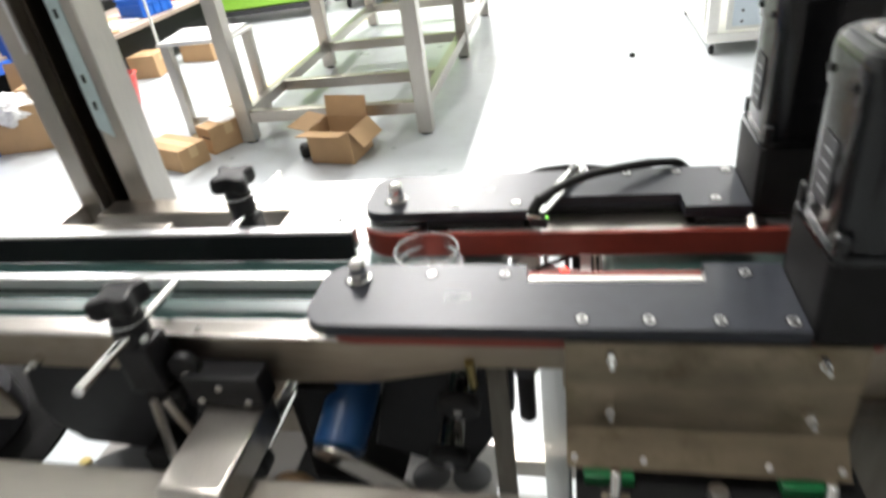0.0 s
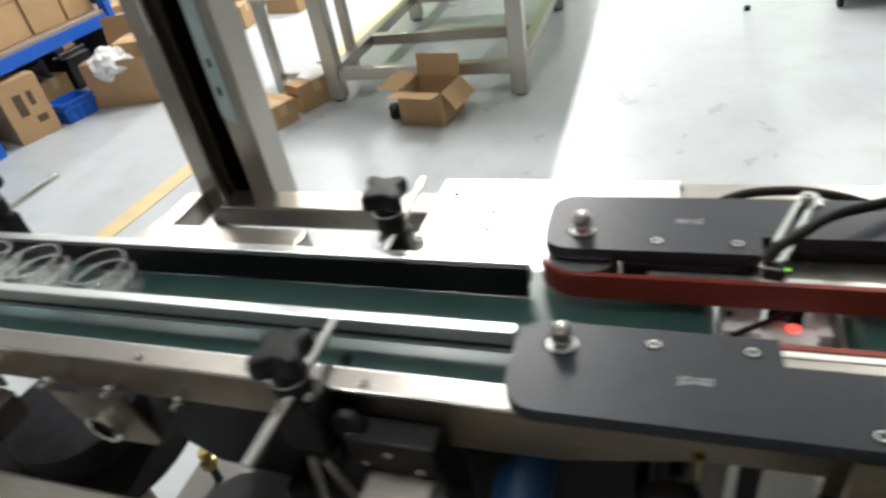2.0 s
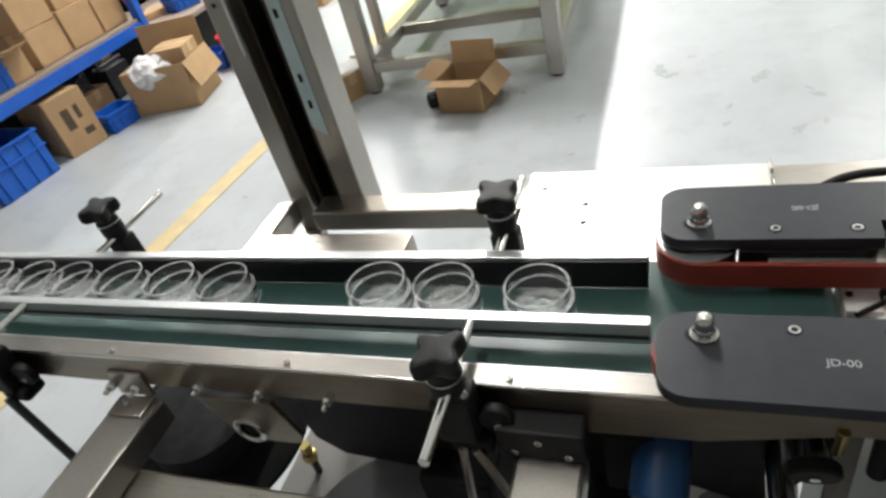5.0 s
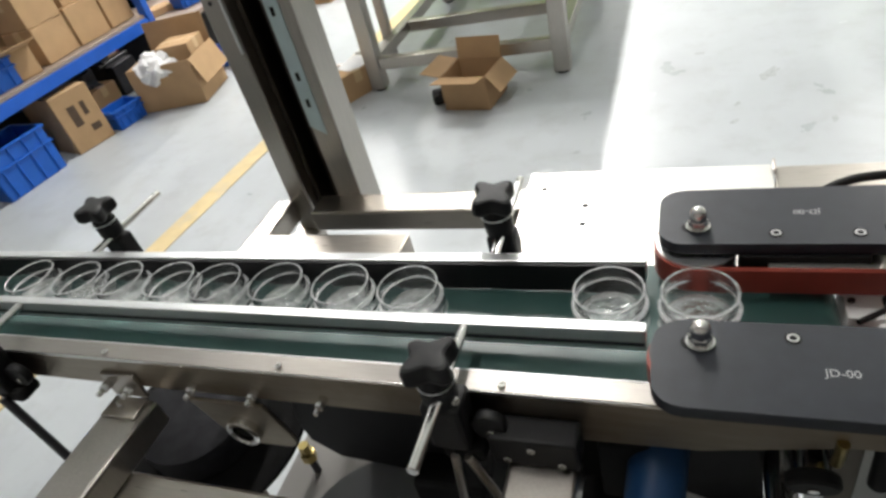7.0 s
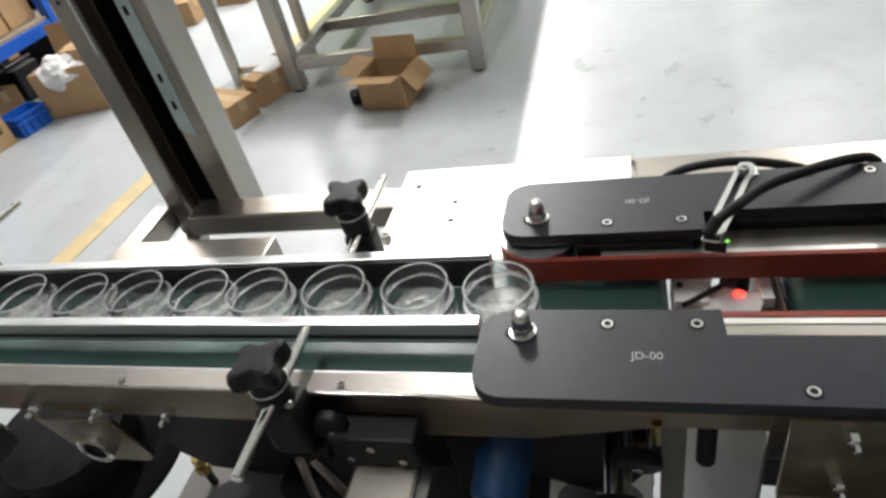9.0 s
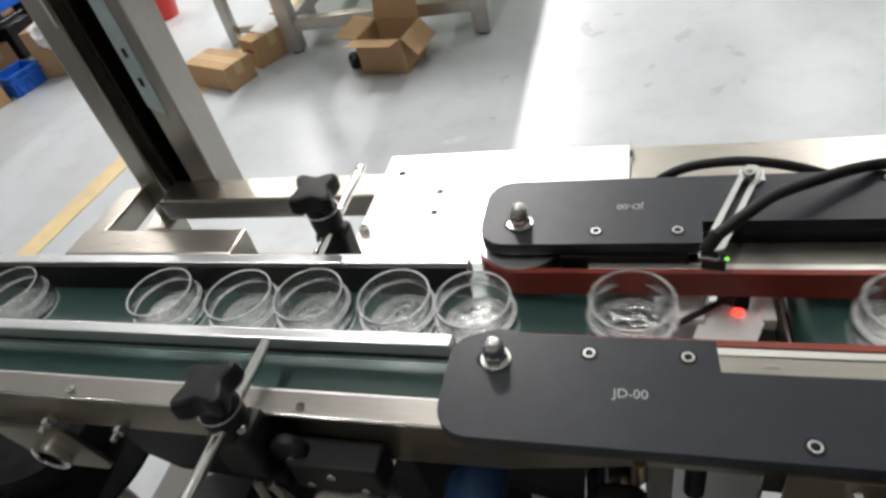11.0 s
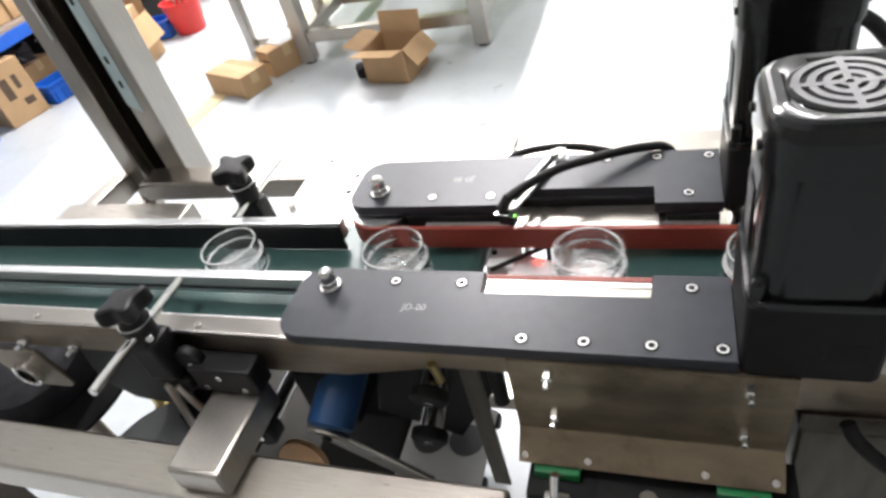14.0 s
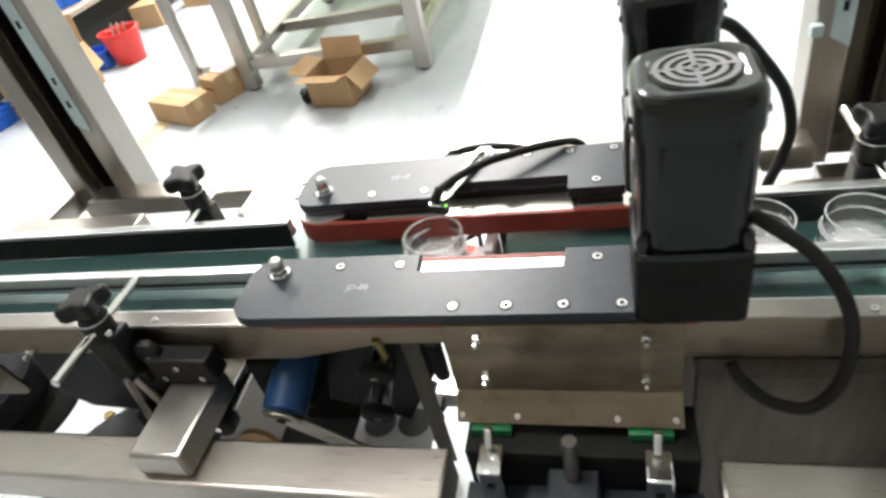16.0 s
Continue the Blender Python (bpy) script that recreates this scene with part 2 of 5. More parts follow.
# ---- mesh helpers ----
def add_box(bm, x0, x1, y0, y1, z0, z1, bevel=0.0, m=None, seg=2):
    verts = bmesh.ops.create_cube(bm, size=1.0)["verts"]
    t = Matrix.Translation(((x0 + x1) / 2, (y0 + y1) / 2, (z0 + z1) / 2)) @ Matrix.Diagonal((x1 - x0, y1 - y0, z1 - z0, 1))
    bmesh.ops.transform(bm, matrix=t, verts=verts)
    if bevel:
        edges = list({e for v in verts for e in v.link_edges})
        out = bmesh.ops.bevel(bm, geom=edges, offset=bevel, segments=seg, profile=0.5, affect="EDGES")
        verts = list({v for f in out["faces"] for v in f.verts} | {v for v in verts if v.is_valid})
    if m:
        bmesh.ops.transform(bm, matrix=m, verts=verts)
    return verts


def box(x0, x1, y0, y1, z0, z1, bevel=0.0, m=None, seg=2):
    bm = bmesh.new()
    add_box(bm, x0, x1, y0, y1, z0, z1, bevel, m, seg)
    return bm


def add_lathe(bm, profile, n=32, m=None):
    """Turns a closed or open outline of (radius, height) about z."""
    rings = []
    for r, z in profile:
        if r < 1e-6:
            rings.append([bm.verts.new((0, 0, z))])
        else:
            rings.append([bm.verts.new((r * math.cos(2 * math.pi * i / n), r * math.sin(2 * math.pi * i / n), z)) for i in range(n)])
    for a, b in zip(rings, rings[1:]):
        for i in range(n):
            j = (i + 1) % n
            if len(a) == 1 and len(b) == 1:
                continue
            if len(a) == 1:
                bm.faces.new((a[0], b[j], b[i]))
            elif len(b) == 1:
                bm.faces.new((a[i], a[j], b[0]))
            else:
                bm.faces.new((a[i], a[j], b[j], b[i]))
    verts = [v for ring in rings for v in ring]
    if m:
        bmesh.ops.transform(bm, matrix=m, verts=verts)
    return verts


ROUND = set()


def lathe(profile, n=32, m=None):
    bm = bmesh.new()
    ROUND.add(id(bm))
    add_lathe(bm, profile, n, m)
    return bm


def between(a, b):
    """The pose whose z axis runs from a to b."""
    a, b = Vector(a), Vector(b)
    return Matrix.Translation(a) @ (b - a).to_track_quat("Z", "Y").to_matrix().to_4x4(), (b - a).length


def rod(a, b, r, n=20, chamfer=0.0):
    m, h = between(a, b)
    c = chamfer or r * 0.12
    return lathe([(0, 0), (r - c, 0), (r, c), (r, h - c), (r - c, h), (0, h)], n, m)


def pipe(points, r, n=12, steps=8):
    """A round hose along a smooth line through the points."""
    pts = [Vector(p) for p in points]
    line = []
    for i in range(len(pts) - 1):
        p0, p1, p2, p3 = pts[max(i - 1, 0)], pts[i], pts[i + 1], pts[min(i + 2, len(pts) - 1)]
        for k in range(steps):
            t = k / steps
            line.append(0.5 * (2 * p1 + (p2 - p0) * t + (2 * p0 - 5 * p1 + 4 * p2 - p3) * t * t + (3 * p1 - p0 - 3 * p2 + p3) * t ** 3))
    line.append(pts[-1])
    bm = bmesh.new()
    ROUND.add(id(bm))
    up = Vector((0.13, 0.2, 0.97))
    rings = []
    for i, p in enumerate(line):
        d = (line[min(i + 1, len(line) - 1)] - line[max(i - 1, 0)]).normalized()
        u = d.cross(up).normalized()
        w = d.cross(u).normalized()
        up = -w if w.dot(up) < 0 else w
        rings.append([bm.verts.new(p + r * (math.cos(2 * math.pi * k / n) * u + math.sin(2 * math.pi * k / n) * w)) for k in range(n)])
    for a, b in zip(rings, rings[1:]):
        for i in range(n):
            bm.faces.new((a[i], a[(i + 1) % n], b[(i + 1) % n], b[i]))
    bm.faces.new(rings[0])
    bm.faces.new(rings[-1][::-1])
    return bm


def slab(outline, z0, z1, bevel=0.0008, m=None):
    """An upright prism over an outline of (x, y), given anticlockwise."""
    bm = bmesh.new()
    low = [bm.verts.new((x, y, z0)) for x, y in outline]
    top = [bm.verts.new((x, y, z1)) for x, y in outline]
    n = len(outline)
    for i in range(n):
        bm.faces.new((low[i], low[(i + 1) % n], top[(i + 1) % n], top[i]))
    ft = bm.faces.new(top)
    fb = bm.faces.new(low[::-1])
    if bevel:
        bmesh.ops.bevel(bm, geom=list(ft.edges) + list(fb.edges), offset=bevel, segments=2, profile=0.5, affect="EDGES")
    if m:
        bmesh.ops.transform(bm, matrix=m, verts=bm.verts)
    return bm


def arc(cx, cy, r, a0, a1, n=8):
    return [(cx + r * math.cos(radians(a0 + (a1 - a0) * i / n)), cy + r * math.sin(radians(a0 + (a1 - a0) * i / n))) for i in range(n + 1)]


def finish(name, bm, material, smooth=True):
    bmesh.ops.recalc_face_normals(bm, faces=bm.faces)
    me = bpy.data.meshes.new(name)
    turned = id(bm) in ROUND
    ROUND.discard(id(bm))
    bm.to_mesh(me)
    bm.free()
    me.materials.append(material)
    if smooth:
        me.polygons.foreach_set("use_smooth", [True] * len(me.polygons))
        me.set_sharp_from_angle(angle=radians(38 if turned else 20))
    return me


def thing(name, label, category, m=None, group="", kind=""):
    ob = tagged(new(name), label, category, group, kind)
    ob.empty_display_size = 0.05
    if m:
        ob.matrix_basis = m
    return ob


def part(name, bm, material, parent=None, label=""):
    """One mesh under its thing, given in world places (or in the thing's space when the thing stands at the origin)."""
    ob = new(name, finish(name, bm, material))
    if parent:
        ob.parent = parent
    if label:
        ob["label"] = label
    return ob


def structure(name, bm, material, label=""):
    ob = new(name, finish(name, bm, material))
    return tagged(ob, label, "", "", "structure")


def solo(name, bm, material, label, category, group=""):
    return tagged(new(name, finish(name, bm, material)), label, category, group)


def shared(name, me, parent, m, label=""):
    """One more object on a mesh that is already there."""
    ob = new(name, me)
    ob.parent = parent
    ob.matrix_basis = m
    if label:
        ob["label"] = label
    return ob


def tube_x(x0, x1, y, z, w=0.05, h=0.05):
    return box(x0, x1, y - w / 2, y + w / 2, z - h, z, 0.004)


def tube_y(y0, y1, x, z, w=0.05, h=0.05):
    return box(x - w / 2, x + w / 2, y0, y1, z - h, z, 0.004)


def words(text, size, parent, m, name="lettering"):
    cu = bpy.data.curves.new("letters", "FONT")
    cu.body, cu.size, cu.extrude, cu.align_x, cu.align_y = text, size, 0.0001, "CENTER", "CENTER"
    tmp = bpy.data.objects.new("letters", cu)
    me = bpy.data.meshes.new_from_object(tmp)
    bpy.data.objects.remove(tmp)
    me.materials.append(M_INK)
    ob = new(name, me)
    ob.parent = parent
    ob.matrix_basis = m
    ob["label"] = "small pale engraved lettering"
    return ob


# ---- shared small hardware ----
def socket_screw_mesh(r, h, material, name):
    ri = r * 0.5
    bm = lathe([(r, 0), (r, h * 0.8), (r * 0.88, h), (ri, h), (ri * 0.95, h * 0.35), (0, h * 0.35)], 16)
    return finish(name, bm, material)


ME_SCREW = finish("flat_screw", lathe([(0.0026, 0), (0.0041, 0), (0.0041, 0.0005), (0.0038, 0.0008), (0.0029, 0.0008), (0.0026, 0.0005), (0.0026, 0)], 20), M_BRIGHT)
ME_HOLE = finish("screw_recess", lathe([(0, 0), (0.0058, 0), (0.0058, 0.0003), (0, 0.0003)], 18), M_GEAR, False)
ME_SOCKET = finish("socket", lathe([(0, 0), (0.0026, 0), (0.0026, 0.0003), (0, 0.0003)], 12), M_GEAR, False)
ME_BUTTON = socket_screw_mesh(0.0036, 0.0026, M_CHROME, "button_screw")
ME_CAP = socket_screw_mesh(0.0048, 0.006, M_CHROME, "cap_screw")
bm = lathe([(0, 0), (0.0052, 0), (0.0052, 0.011), (0.0046, 0.012), (0.0030, 0.012), (0.0030, 0.019), (0.0025, 0.0196), (0, 0.0196)], 6)
ME_BOLT = finish("hex_bolt", bm, M_CHROME)


# ---- the hall ----
def hall():
    x0, x1, y0, y1 = -8.0, 8.0, -2.6, 13.0
    structure("floor", box(x0, x1, y0, y1, -0.12, 0.0), M_FLOOR, "blue-grey epoxy factory floor with scuffs and patches")
    structure("ceiling", box(x0, x1, y0, y1, CEIL, CEIL + 0.15), M_CEIL, "pale sheet roof of the workshop")
    structure("wall_west", box(x0 - 0.2, x0, y0, y1, 0, CEIL), M_WALL)
    structure("wall_east", box(x1, x1 + 0.2, y0, y1, 0, CEIL), M_WALL)
    structure("wall_south", box(x0 - 0.2, x1 + 0.2, y0 - 0.2, y0, 0, CEIL), M_WALLD)
    structure("wall_north", box(x0 - 0.2, x1 + 0.2, y1, y1 + 0.2, 0, CEIL), M_WALL)
    structure("floor_line", box(-0.05, 0.05, -1.6, 5.6, 0.0, 0.004, 0.0, pose(-2.01, 1.4, 0, 0, 0, -4.2)), M_LINE, "worn yellow painted lane line")
    fixture = thing("ceiling_light", "long white tube light fixture under the roof", "ceiling light", pose(*TUBES[0][:2], CEIL), "tube lights")
    part("housing", box(-0.09, 0.09, -0.76, 0.76, -0.22, -0.16, 0.006), M_WHITE, fixture)
    for sx in (-0.045, 0.045):
        part("tube", rod((sx, -0.74, -0.245), (sx, 0.74, -0.245), 0.014), M_TUBE, fixture, "lit white tube")
    for sy in (-0.5, 0.5):
        part("hanger", rod((0, sy, -0.16), (0, sy, 0.0), 0.004), M_DARK, fixture)
    for tx, ty, watts in TUBES[1:]:
        copy_thing(fixture, pose(tx, ty, CEIL))


hall()


# ---- machine frame ----
def machine_frame():
    fr = thing("machine_stand", "welded stainless steel tube frame of the machine", "machine stand")
    part("front_beam", box(0.400, 0.95, -0.157, -0.102, 0.700, 0.750, 0.004), M_STEEL, fr, "front beam of satin stainless tube")
    part("front_beam", box(-0.66, 0.166, -0.157, -0.102, 0.700, 0.750, 0.004), M_STEEL, fr, "front beam of satin stainless tube")
    part("cross_tube", box(-0.152, -0.092, -0.148, -0.040, 0.7505, 0.786, 0.004), M_STEELV, fr, "short stainless tube carrying the conveyor")
    part("end_cap", box(-0.1495, -0.0945, -0.1492, -0.1475, 0.754, 0.783, 0.001), M_STEEL, fr)
    part("cross_tube", box(-0.622, -0.562, -0.40, -0.036, 0.7505, 0.786, 0.004), M_STEELV, fr)
    part("rear_beam", box(-0.548, 0.575, 0.324, 0.374, 0.744, 0.778, 0.004), M_STEEL, fr, "rear beam of satin stainless tube")
    part("side_tube", box(-0.628, -0.596, 0.10, 0.362, 0.740, 0.778, 0.004), M_STEEL, fr)
    part("side_tube", box(0.625, 0.673, 0.10, 0.362, 0.728, 0.778, 0.004), M_STEEL, fr)
    part("carrier_channel", box(-0.552, -0.325, 0.165, 0.208, 0.782, 0.829, 0.003), M_STEEL, fr, "folded stainless carrier channel")
    part("carrier_channel", box(0.43, 0.66, 0.215, 0.27, 0.740, 0.770, 0.003), M_STEEL, fr)
    for x in (-0.592, 0.615):
        for y in (-0.13, 0.349):
            part("leg", box(x - 0.025, x + 0.025, y - 0.024, y + 0.024, 0.03, 0.72, 0.003), M_STEELV, fr)
            part("foot", lathe([(0, 0), (0.032, 0), (0.032, 0.008), (0.010, 0.016), (0.010, 0.04), (0, 0.04)], 20, pose(x, y, 0)), M_DARK, fr)
    # added panel, keeps the lamps to the north off the floor below
    part("rear_light_blocker", box(-0.565, -0.05, 0.345, 0.350, 0.06, 0.655, 0.001), M_RAILF, fr)
    # black sheets added here to fill the shade under the conveyor
    part("shade_sheet", box(-0.30, -0.02, -0.34, 0.32, 0.30, 0.312, 0.002), M_GEAR, fr, "added black sheet for the shade low in the frame")
    part("shade_panel", box(-0.26, 0.012, 0.226, 0.232, 0.313, 0.776, 0.001), M_GEAR, fr, "added black panel for the shade behind the drive")
    part("lower_rail", box(-0.566, 0.589, 0.326, 0.372, 0.215, 0.255, 0.003), M_STEEL, fr, "low rear stainless rail")
    part("shade_panel", box(0.176, 0.58, 0.226, 0.232, 0.313, 0.776, 0.001), M_GEAR, fr, "added black panel for the shade behind the slide")
    # grey sheet added over bright floor that should lie in shade
    part("dim_floor_sheet", box(-0.700, -0.301, -0.10, 0.32, 0.30, 0.312, 0.002), M_WALLD, fr, "added dull grey sheet standing in for shaded floor")
    part("valve", lathe([(0, 0), (0.014, 0), (0.014, 0.018), (0.010, 0.020), (0.010, 0.040), (0, 0.040)], 6, pose(-0.640, 0.165, 0.352)), M_BRASS, fr, "small brass fitting")
    part("valve_stem", rod((-0.640, 0.165, 0.312), (-0.640, 0.165, 0.3518), 0.007, 12), M_DARK, fr)
    # skirt and cabinet: stainless sheet, its shadow put into the dark colour
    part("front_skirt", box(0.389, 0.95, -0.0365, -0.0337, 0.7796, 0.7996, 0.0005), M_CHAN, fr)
    part("side_cabinet", box(0.389, 0.95, -0.0365, 0.20, 0.313, 0.7795, 0.003), M_CHAN, fr, "stained stainless cabinet with the conveyor's shade in its colour")
    return fr


machine_frame()


def upright_post(name, xs, flip):
    """The tall double upright: two square tubes with a screw channel between them, coloured dark for its shade."""
    po = thing(name, "tall stainless double upright with dark channel and pale blue film", "machine post", None, "machine uprights")
    a, b = xs

    def span(u0, u1):
        v0, v1 = (a + u0, a + u1) if not flip else (b - u1, b - u0)
        return v0, v1
    w = b - a
    part("outer_tube", box(*span(0.0, 0.036), 0.362, 0.420, 0.72, 2.05, 0.003), M_STEELV, po)
    part("inner_tube", box(*span(w - 0.042, w), 0.372, 0.430, 0.72, 2.05, 0.003), M_STEELV, po)
    part("web", box(*span(0.030, w - 0.036), 0.425, 0.440, 0.70, 2.05, 0.001), M_CHAN, po, "back plate of the channel, coloured dark for the recess shade")
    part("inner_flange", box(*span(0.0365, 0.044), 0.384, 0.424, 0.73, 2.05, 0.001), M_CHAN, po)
    part("slide_strip", box(*span(0.056, 0.080), 0.405, 0.424, 0.74, 2.05, 0.002), M_CHAN, po, "slide strip in the channel, coloured dark for the recess shade")
    part("rail_line", box(*span(0.0300, 0.0345), 0.3595, 0.3618, 1.02, 2.05, 0.0005), M_ALU, po)
    f0, f1 = span(w - 0.0415, w - 0.0185)
    bm = slab([(f0, 0.90), (f1, 0.885), (f1, 2.0), (f0, 2.0), (f0, 1.12), (f0 + 0.002, 1.10), (f0 + 0.002, 1.06)], -0.3717, -0.3705, 0.0, pose(0, 0, 0, 90))
    part("protective_film", bm, M_FILM, po, "pale blue film left on the steel")
    fc = (f0 + f1) / 2
    for z in (0.93, 0.97, 1.06, 1.2):
        part("film_hole", box(fc - 0.0028, fc + 0.0028, 0.3698, 0.3704, z, z + 0.012, 0.0), M_GEAR, po)
    for z in (1.09, 1.35):
        c0, c1 = span(0.012, 0.018)
        part("rivet", lathe([(0, 0), (0.003, 0), (0.003, 0.001), (0, 0.001)], 12, pose((c0 + c1) / 2, 0.3618, z, 90)), M_DARK, po)
    if flip:
        part("clip", box(*span(w - 0.008, w + 0.006), 0.360, 0.3715, 0.905, 0.920, 0.002), M_FILM, po)
        part("bolt_head", rod(((a + b) / 2 - 0.02, 0.404, 0.94), ((a + b) / 2 - 0.02, 0.39, 0.94), 0.008), M_BRASS, po)
    return po


upright_post("upright_post", (-0.604, -0.478), False)
upright_post("upright_post", (0.562, 0.690), True)


def deck_plate():
    dp = thing("deck_plate", "bright stainless deck plate with drilled holes behind the conveyor", "deck plate")
    part("sheet", box(-0.215, 0.088, 0.195, 0.400, 0.7785, 0.7845, 0.001), M_SHEET, dp)
    part("sheet", box(0.090, 0.50, 0.195, 0.396, 0.7785, 0.7835, 0.001), M_STEEL, dp)
    for x, y in ((-0.131, 0.320), (-0.130, 0.281), (-0.19, 0.36)):
        part("hole", lathe([(0, 0), (0.0048, 0), (0.0048, 0.0004), (0, 0.0004)], 16, pose(x, y, 0.7845)), M_GEAR, dp)
    shared("cap_screw", ME_CAP, dp, pose(-0.206, 0.248, 0.7845) @ Matrix.Scale(1.35, 4))
    part("seam", box(0.0885, 0.0915, 0.375, 0.40, 0.7846, 0.793, 0.0005), M_STEEL, dp, "short upturned tab at the seam")


deck_plate()


# ---- conveyor ----
BELT = 0.832


def belt_loop(x0, x1, y0, y1, top, h):
    r = h / 2
    out = arc(x1 - r, top - r, r, -90, 90, 10) + arc(x0 + r, top - r, r, 90, 270, 10)
    return slab(out, -y1, -y0, 0.0006, pose(0, 0, 0, 90))


def conveyor():
    co = thing("conveyor", "long stainless conveyor with a green belt and a label gap", "conveyor")
    part("belt", belt_loop(-1.93, 0.112, -0.0105, 0.150, BELT, 0.026), M_GREEN, co, "dark green belt ahead of the label gap")
    part("belt", belt_loop(0.207, 2.24, -0.0105, 0.150, BELT, 0.026), M_GREEN, co, "dark green belt after the label gap")
    for x0, x1 in ((-1.95, 0.108), (0.205, 2.26)):
        # folded near rail: flat flange, face and a thin inner lip
        bm = box(x0, x1, -0.0335, -0.0130, 0.8475, 0.850, 0.0006)
        part("rail_flange", bm, M_FLANGE, co, "satin flange of the near side rail")
        part("inner_lip", box(x0, x1, -0.0129, -0.0114, 0.834, 0.8500, 0.0004), M_ALU, co)
    bm = slab([(-1.95, 0.805), (-0.22, 0.805), (-0.09, 0.795), (0.0, 0.797), (0.10, 0.820), (0.17, 0.820), (0.17, 0.8474), (-1.95, 0.8474)], 0.0310, 0.0335, 0.0004, pose(0, 0, 0, 90))
    part("rail_face", bm, M_RAILF, co, "brownish satin face of the near side rail")
    part("rail_face", box(0.17, 2.26, -0.0335, -0.0310, 0.800, 0.8474, 0.0004), M_RAILF, co)
    part("flange_edge", box(-1.95, 0.17, -0.0347, -0.0336, 0.8462, 0.8496, 0.0003), M_CHROME, co, "bright folded edge of the rail")
    part("far_rail", box(-1.95, 0.108, 0.1515, 0.1545, 0.770, 0.826, 0.0004), M_STEEL, co)
    part("far_rail", box(0.205, 2.26, 0.1515, 0.1545, 0.770, 0.826, 0.0004), M_STEEL, co)
    part("belt_bed", box(-1.91, 0.09, 0.000, 0.146, 0.780, 0.8045, 0.001), M_DARK, co)
    part("belt_bed", box(0.23, 2.22, 0.000, 0.146, 0.780, 0.8045, 0.001), M_DARK, co)
    for x in (-0.825, -0.600, -0.375, -0.153, 0.52, 0.74):
        shared("flange_screw", ME_BUTTON, co, pose(x, -0.0270, 0.850))
    for x, z in ((-0.490, 0.818), (-0.413, 0.818), (-0.335, 0.816), (-0.80, 0.82)):
        shared("tension_bolt", ME_BOLT, co, pose(x, -0.0335, z, 90))
    # bracket that carries the rail on the left cross tube
    part("corner_bracket", box(-0.618, -0.570, -0.0380, -0.0336, 0.790, 0.826, 0.001), M_STEEL, co)
    part("corner_bracket", box(-0.618, -0.570, -0.0660, -0.0381, 0.7862, 0.7895, 0.001), M_STEEL, co)
    for x in (-0.612, -0.577):
        shared("bracket_bolt", ME_BOLT, co, pose(x, -0.0380, 0.812, 90))
    shared("bracket_bolt", ME_BOLT, co, pose(-0.595, -0.054, 0.7895) @ Matrix.Scale(0.6, 4))
    # bearing plate
    bm = slab([(-0.502, 0.803)] + arc(-0.462, 0.750, 0.014, 200, 265, 5) + arc(-0.404, 0.750, 0.013, 275, 375, 7) + [(-0.408, 0.803)], 0.038, 0.0425, 0.0006, pose(0, 0, 0, 90))
    part("bearing_plate", bm, M_RAILF, co, "brownish bearing plate with rounded corners")
    part("bearing_ring", lathe([(0.0125, 0), (0.0195, 0), (0.0195, 0.0075), (0.0170, 0.0090), (0.0140, 0.0090), (0.0125, 0.0075), (0.0125, 0)], 28, pose(-0.447, -0.0425, 0.762, 90)), M_CHROME, co, "bright bearing ring")
    part("bearing", lathe([(0, 0), (0.012, 0), (0.012, 0.003), (0.006, 0.005), (0, 0.005)], 24, pose(-0.447, -0.0425, 0.762, 90)), M_GEAR, co)
    # black clamp block under the rail
    part("clamp_block", box(-0.165, -0.090, -0.060, -0.0336, 0.786, 0.822, 0.003), M_BLACKP, co)
    for x, z in ((-0.128, 0.812), (-0.150, 0.796), (-0.104, 0.796)):
        shared("block_screw", ME_BUTTON, co, pose(x, -0.060, z, 90))
    # nose rollers at the gap
    part("nose_roller", rod((0.099, -0.002, 0.8175), (0.099, 0.148, 0.8175), 0.0095), M_CHROME, co)
    part("nose_roller", rod((0.2195, -0.002, 0.8175), (0.2195, 0.148, 0.8175), 0.0095), M_CHROME, co)
    part("strut", rod((-0.765, -0.067, 0.80), (-0.712, -0.078, 0.60), 0.0055), M_DARK, co)
    # leaning support struts below
    for x in (-0.195, -0.183):
        part("strut", rod((x, -0.066, 0.80), (x + 0.055 * (1 if x > -0.19 else -0.2), -0.075, 0.64), 0.004), M_STEEL, co)


conveyor()


